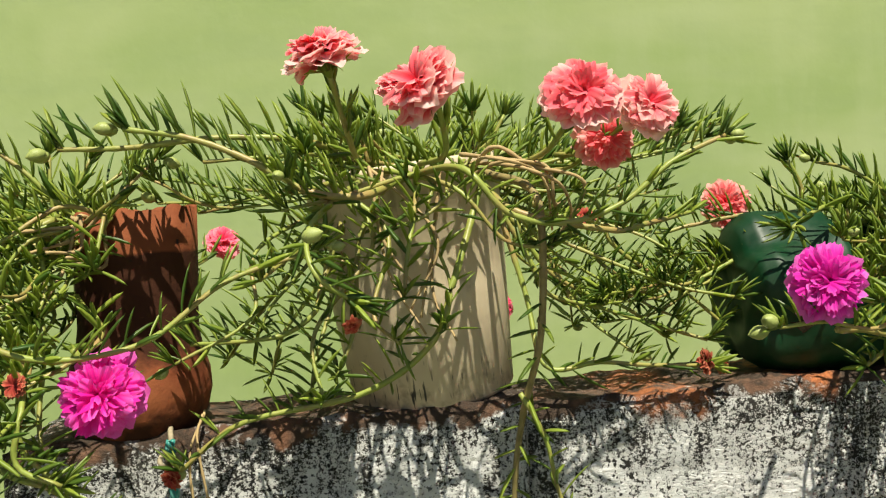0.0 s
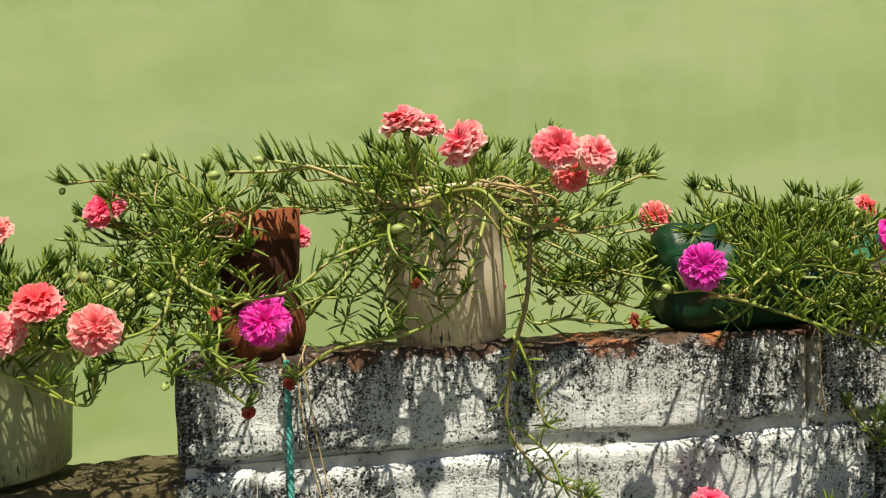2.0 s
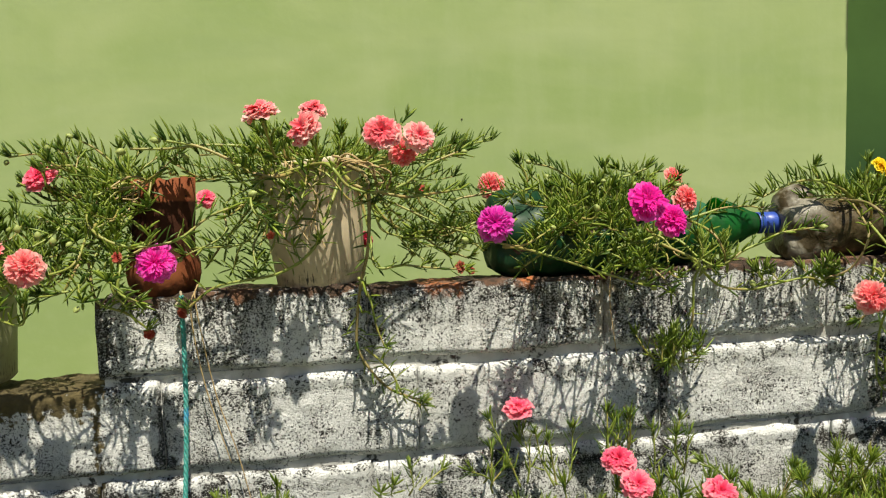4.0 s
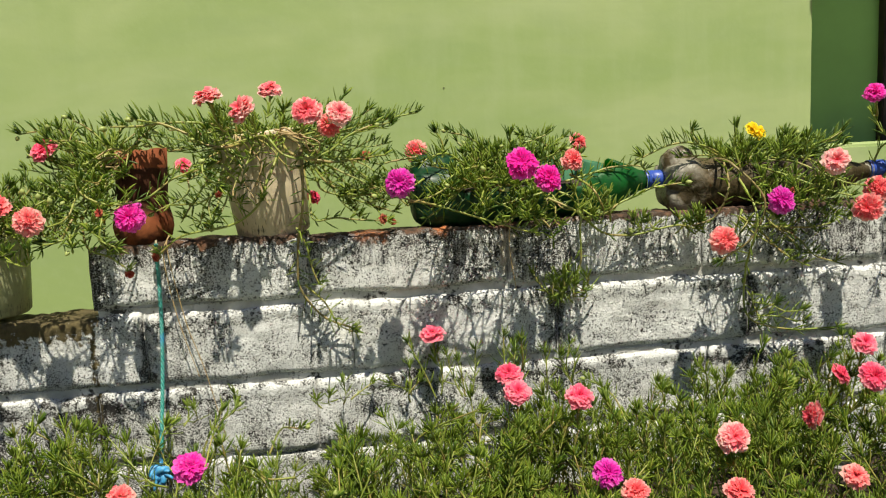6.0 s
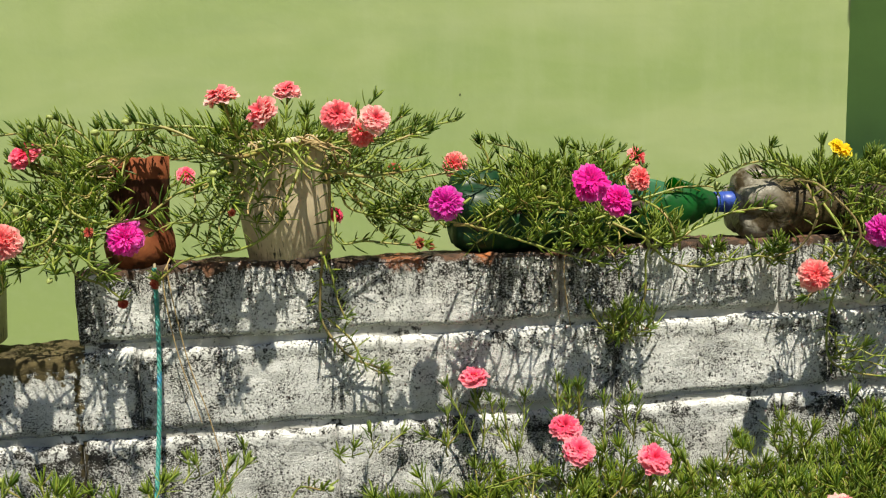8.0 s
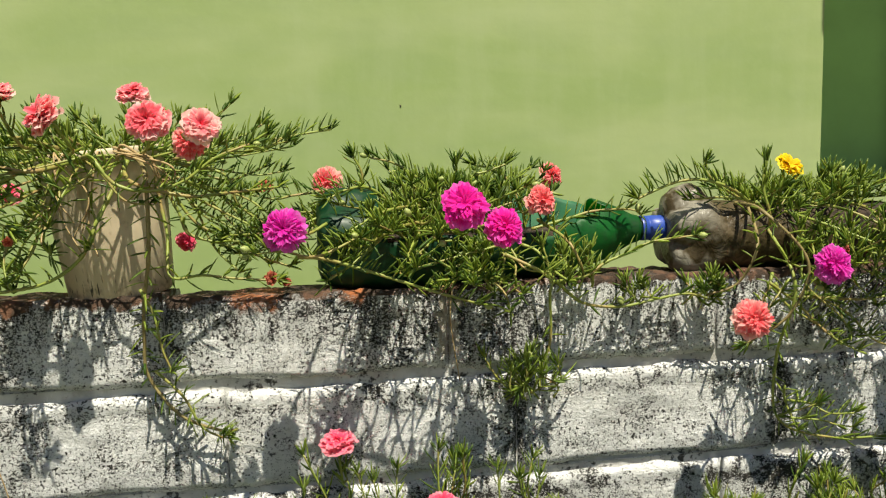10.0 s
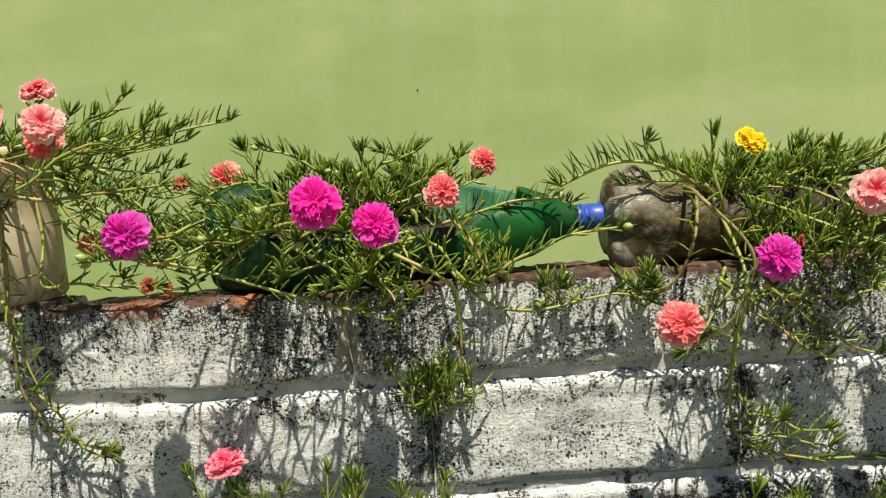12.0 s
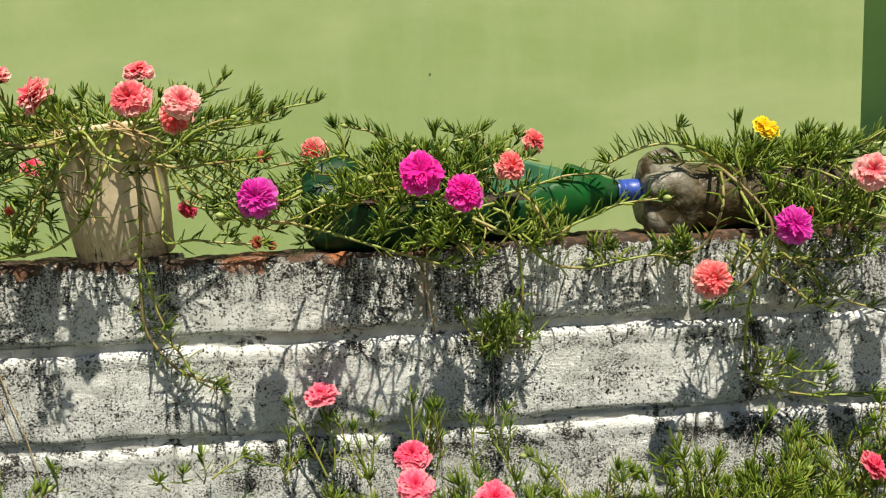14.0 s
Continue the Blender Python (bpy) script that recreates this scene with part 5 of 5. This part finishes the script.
def plant_muddy_bottle():
    p = plant_at("moss_rose_plant", None, "bushy moss rose in the muddy bottle trailing down the wall", "plants on the wall")
    rng = np.random.default_rng(9)
    s = np.array([0.07, 0.025, 0.006])
    spray(p, rng, 15, (0.67, 0.07, 1.288), s, ((0.58, 0.85), (0.0, 0.17), (1.28, 1.318)), 0.008, 0.0, long=0.029, wide=0.0029)
    sprigs(p, rng, 26, (0.62, 0.80), (0.0, 0.12), 1.265, (1.285, 1.318), 0.022, long=0.030, wide=0.0029)
    sprigs(p, rng, 14, (0.625, 0.78), (-0.08, 0.02), 1.215, (1.23, 1.275), 0.02, long=0.029, wide=0.0029)
    spray(p, rng, 7, (0.69, 0.05, 1.285), s, ((0.62, 0.79), (-0.11, 0.0), (1.22, 1.31)), 0.01, 0.0)
    spray(p, rng, 8, (0.72, 0.02, 1.26), s, ((0.60, 0.80), (-0.11, -0.04), (1.16, 1.22)), 0.01, 0.0)
    trail(p, [(0.63, 0.04, 1.275), (0.615, 0.02, 1.282), (0.571, 0.0, 1.309), (0.535, 0.0, 1.321), (0.503, 0.0, 1.320), (0.476, 0.0, 1.311), (0.453, 0.0, 1.301)], rng, thick=0.0024, start=0.12, gap=0.0036, lift=2.2, long=0.029, wide=0.0034, buds=2)
    trail(p, [(0.62, 0.03, 1.28), (0.60, 0.01, 1.293), (0.565, 0.01, 1.299), (0.52, 0.01, 1.297)], rng, start=0.2, gap=0.0048, lift=1.6)
    trail(p, [(0.60, 0.04, 1.295), (0.563, 0.03, 1.317), (0.549, 0.03, 1.334), (0.551, 0.03, 1.342)], rng, start=0.2, long=0.027, lift=0.3)
    trail(p, [(0.625, 0.01, 1.26), (0.619, 0.0, 1.279), (0.610, 0.0, 1.311), (0.612, 0.0, 1.343)], rng, start=0.15, gap=0.0045, long=0.027, lift=0.8)
    trail(p, [(0.70, 0.04, 1.26), (0.709, 0.04, 1.286), (0.719, 0.04, 1.309), (0.721, 0.04, 1.325)], rng, start=0.1, gap=0.004, lift=0.7, tuft=14)
    trail(p, [(0.72, 0.04, 1.26), (0.729, 0.04, 1.281), (0.738, 0.04, 1.304), (0.752, 0.04, 1.318)], rng, start=0.1, gap=0.004, lift=0.9, tuft=14)
    trail(p, [(0.59, 0.03, 1.29), (0.577, -0.06, 1.287), (0.619, -0.085, 1.231), (0.602, -0.08, 1.172), (0.560, -0.06, 1.135)], rng, thick=0.0023, material=M_BARK, start=0.3, gap=0.008, lift=0.2, tuft=14)
    trail(p, [(0.60, 0.02, 1.29), (0.572, -0.06, 1.25), (0.555, -0.05, 1.205), (0.52, -0.04, 1.19)], rng, material=M_BARK, start=0.2, gap=0.008)
    trail(p, [(0.62, 0.02, 1.27), (0.625, -0.05, 1.20), (0.618, -0.025, 1.11), (0.625, -0.02, 1.03), (0.69, -0.03, 1.005), (0.78, -0.03, 1.002)], rng, start=0.35, gap=0.0065, lift=0.45)
    spray(p, rng, 8, (0.64, -0.02, 1.20), np.array([0.04, 0.01, 0.02]), ((0.56, 0.76), (-0.07, -0.03), (1.11, 1.19)), 0.0, 0.0)
    spray(p, rng, 4, (0.63, -0.02, 1.05), np.array([0.01, 0.004, 0.02]), ((0.64, 0.72), (-0.05, -0.03), (1.01, 1.06)), 0.0, 0.0)
    bloom(p, (0.540, -0.117, 1.177), "coral", (-0.1, -0.93, 0.3), 0.0225, (0.575, -0.07, 1.165))
    bloom(p, (0.632, -0.117, 1.233), "purple", (-0.1, -0.93, 0.3), 0.0225, (0.66, -0.06, 1.22))
    bloom(p, (0.667, 0.036, 1.338), "yellow", (0.3, -0.6, 0.65), 0.020, (0.655, 0.04, 1.31))
    bloom(p, (0.718, -0.118, 1.288), "pink", (-0.3, -0.88, 0.3), 0.022, (0.74, -0.05, 1.27))
    bloom(p, (0.664, -0.09, 1.243), "wilt", (0.6, -0.6, 0.2), 0.0065)


def plant_far():
    p = plant_at("moss_rose_plant", None, "tall moss rose with coral and magenta flowers at the wall top", "plants on the wall")
    rng = np.random.default_rng(10)
    s = np.array([0.04, 0.03, 0.004])
    spray(p, rng, 13, (0.97, 0.06, TOP + 0.02), s, ((0.88, 1.2), (-0.12, 0.12), (1.23, 1.315)), 0.03, 0.0)
    spray(p, rng, 6, (0.93, 0.05, TOP + 0.02), s, ((0.84, 1.06), (-0.10, 0.05), (1.31, 1.38)), 0.03, 0.0, gap=0.006)
    bloom(p, (0.770, -0.120, 1.212), "coral", (-0.5, -0.8, 0.1), 0.024, (0.82, -0.06, 1.23))
    bloom(p, (0.800, -0.100, 1.240), "coral", (-0.3, -0.85, 0.3), 0.022, (0.84, -0.05, 1.24))
    bloom(p, (0.855, 0.0, 1.392), "magenta", (-0.4, -0.5, 0.7), 0.02, (0.87, 0.02, 1.35))


# ---- plants in the bed ----
BED_FLOWERS = [
    (0.197, -0.118, 0.998, "rose", (-0.2, -0.5, 0.8), 0.021), (0.199, -0.175, 0.987, "rose", (0, -0.6, 0.75), 0.021), (0.277, -0.223, 0.989, "rose", (0.1, -0.5, 0.8), 0.022),
    (0.465, -0.308, 0.940, "pink", (0, -0.85, 0.5), 0.0225), (-0.260, -0.212, 0.931, "magenta", (0.3, -0.7, 0.6), 0.023), (0.313, -0.236, 0.876, "purple", (0, -0.8, 0.6), 0.022),
    (0.606, -0.246, 0.937, "pink", (-0.97, 0.10, 0.15), 0.020), (0.752, -0.150, 1.009, "rose", (0, -0.6, 0.75), 0.021), (0.716, -0.150, 0.961, "rose", (0.6, -0.5, 0.5), 0.018),
]
BED_FLOWERS += [
    (0.736, -0.200, 0.971, "rose", (-0.2, -0.8, 0.5), 0.022), (0.646, -0.300, 0.865, "coral", (0, -0.7, 0.7), 0.02), (0.462, -0.330, 0.876, "coral", (0, -0.6, 0.8), 0.021),
    (0.330, -0.300, 0.876, "coral", (0, -0.6, 0.8), 0.021), (-0.337, -0.280, 0.928, "coral", (0, -0.6, 0.8), 0.018), (0.095, -0.035, 1.048, "rose", (0.05, -0.25, 0.95), 0.021),
]
CLEAR = [(f[0], f[1], f[2], f[5] + 0.012) for f in BED_FLOWERS] + [(-0.325, -0.10, 0.880, 0.026)]


def bed_plant(x0, x1, seed, label):
    """A clump of upright sprigs between x0 and x1."""
    rng = np.random.default_rng(seed)
    p = plant_at("moss_rose_clump", None, label, "plants in the bed")
    stems, leaves = ([], []), ([], [])
    feet = []
    for _ in range(int((x1 - x0) * 180)):
        y = -0.03 - 0.43 * rng.random() ** 0.9
        feet += [(rng.uniform(x0, x1), y, rng.random() ** 0.7, rng.uniform(0.6, 1.3))] * int(rng.integers(3, 9))
    for fx0, fy0, dip, fan in feet:
        x, y = fx0 + rng.normal(0, 0.006), fy0 + rng.normal(0, 0.006)
        tall = 0.985 + 0.05 * min(1, max(0, x / 0.7)) - 0.27 * max(0.0, -y - 0.12) + 0.02 * math.sin(x * 17) + (0.045 if x < -0.38 else 0) - (0.05 if y > -0.10 else 0) - 0.03 * math.exp(-(((x - 0.52) / 0.07) ** 2))
        if -0.664 < x < -0.396 and -0.465 < y < -0.32:
            continue
        z1 = tall + 0.012 - 0.12 * dip - 0.04 * rng.random()
        ex, ey = x + rng.normal(0, 0.036) * fan, min(y + rng.normal(-0.010, 0.032) * fan, -0.02)
        if -0.68 < ex < -0.38 and ey < -0.31:
            z1 = min(z1, 0.935)
        for fx, fy, fz, half in CLEAR:
            if min(abs(x - fx), abs(ex - fx)) < half + 0.014 and ey < fy + 0.015:
                z1 = min(z1, fz - 0.045 + max(0, fy - ey) * 0.22)
        z0 = z1 - rng.uniform(0.05, 0.12)
        a = np.array([x, y, z0])
        e = np.array([ex, ey, z1])
        line = glide([a, (a + e) / 2 + np.array([0, 0, -0.012]) + rng.normal(0, 0.013, 3), e], 0.006)
        for store, (v, f) in ((stems, tube(line, 0.0016, 0.001, 4)), (leaves, leaf_batch(*leaves_on(line, rng, 0.1, rng.uniform(0.0044, 0.0068), rng.uniform(0.022, 0.032), 0.0023, lift=0.4, tuft=14)))):
            at = sum(len(q) for q in store[0])
            store[0].append(v)
            store[1].extend(tuple(i + at for i in face) for face in f)
    for _ in range(int((x1 - x0) * 24)):
        a = np.array([rng.uniform(x0, x1), rng.uniform(-0.38, -0.05), rng.uniform(0.87, 0.93)])
        d = np.array([rng.normal(0, 0.06), rng.normal(0, 0.03), rng.normal(0.03, 0.03)])
        e = a + d
        e[1] = min(e[1], -0.025)
        if any(abs(e[0] - fx) < half + 0.03 and min(a[1], e[1]) < fy for fx, fy, fz, half in CLEAR):
            continue
        trail(p, [a, a + d * 0.5 + rng.normal(0, 0.008, 3), e], rng, thick=rng.uniform(0.0013, 0.002), buds=int(rng.random() < 0.3), start=0.45, gap=0.006)
    tagged(part("stem_tangle", make("stem_tangle", np.vstack(stems[0]), stems[1], M_STEM), p), kind="stuff")
    tagged(part("foliage", make("foliage", np.vstack(leaves[0]), leaves[1], M_BED_LEAF), p), kind="stuff")
    return p


def bed():
    edges = [-0.95, -0.66, -0.42, -0.18, 0.04, 0.26, 0.48, 0.70, 0.92, 1.2]
    clumps = [bed_plant(a, b, 40 + k, "low dense moss rose clump in the garden bed") for k, (a, b) in enumerate(zip(edges, edges[1:]))]

    def blow(x, y, z, kind, way=(0, -0.6, 0.75), size=0.021):
        k = max(i for i, e in enumerate(edges[:-1]) if x >= e)
        bloom(clumps[k], (x, y, z), kind, way, size, (x + 0.006, min(y + 0.03, -0.02), z - 0.055))

    rng = np.random.default_rng(77)
    for n, k, xs, tops in ((5, 4, (0.085, 0.15), (0.995, 1.035)), (3, 4, (0.03, 0.07), (0.975, 1.0)), (6, 4, (0.20, 0.255), (1.01, 1.05)), (4, 5, (0.27, 0.32), (0.99, 1.02)), (4, 3, (-0.11, -0.04), (0.955, 0.985)), (3, 2, (-0.30, -0.2), (0.94, 0.985))):
        sprigs(clumps[k], rng, n, xs, (-0.07, -0.03), 0.945, tops, 0.014, wide=0.0024)
    for f in BED_FLOWERS:
        blow(*f)


plant_white_pot()
plant_vase()
plant_cream_pot()
plant_green_bottle()
plant_muddy_bottle()
plant_far()
bed()
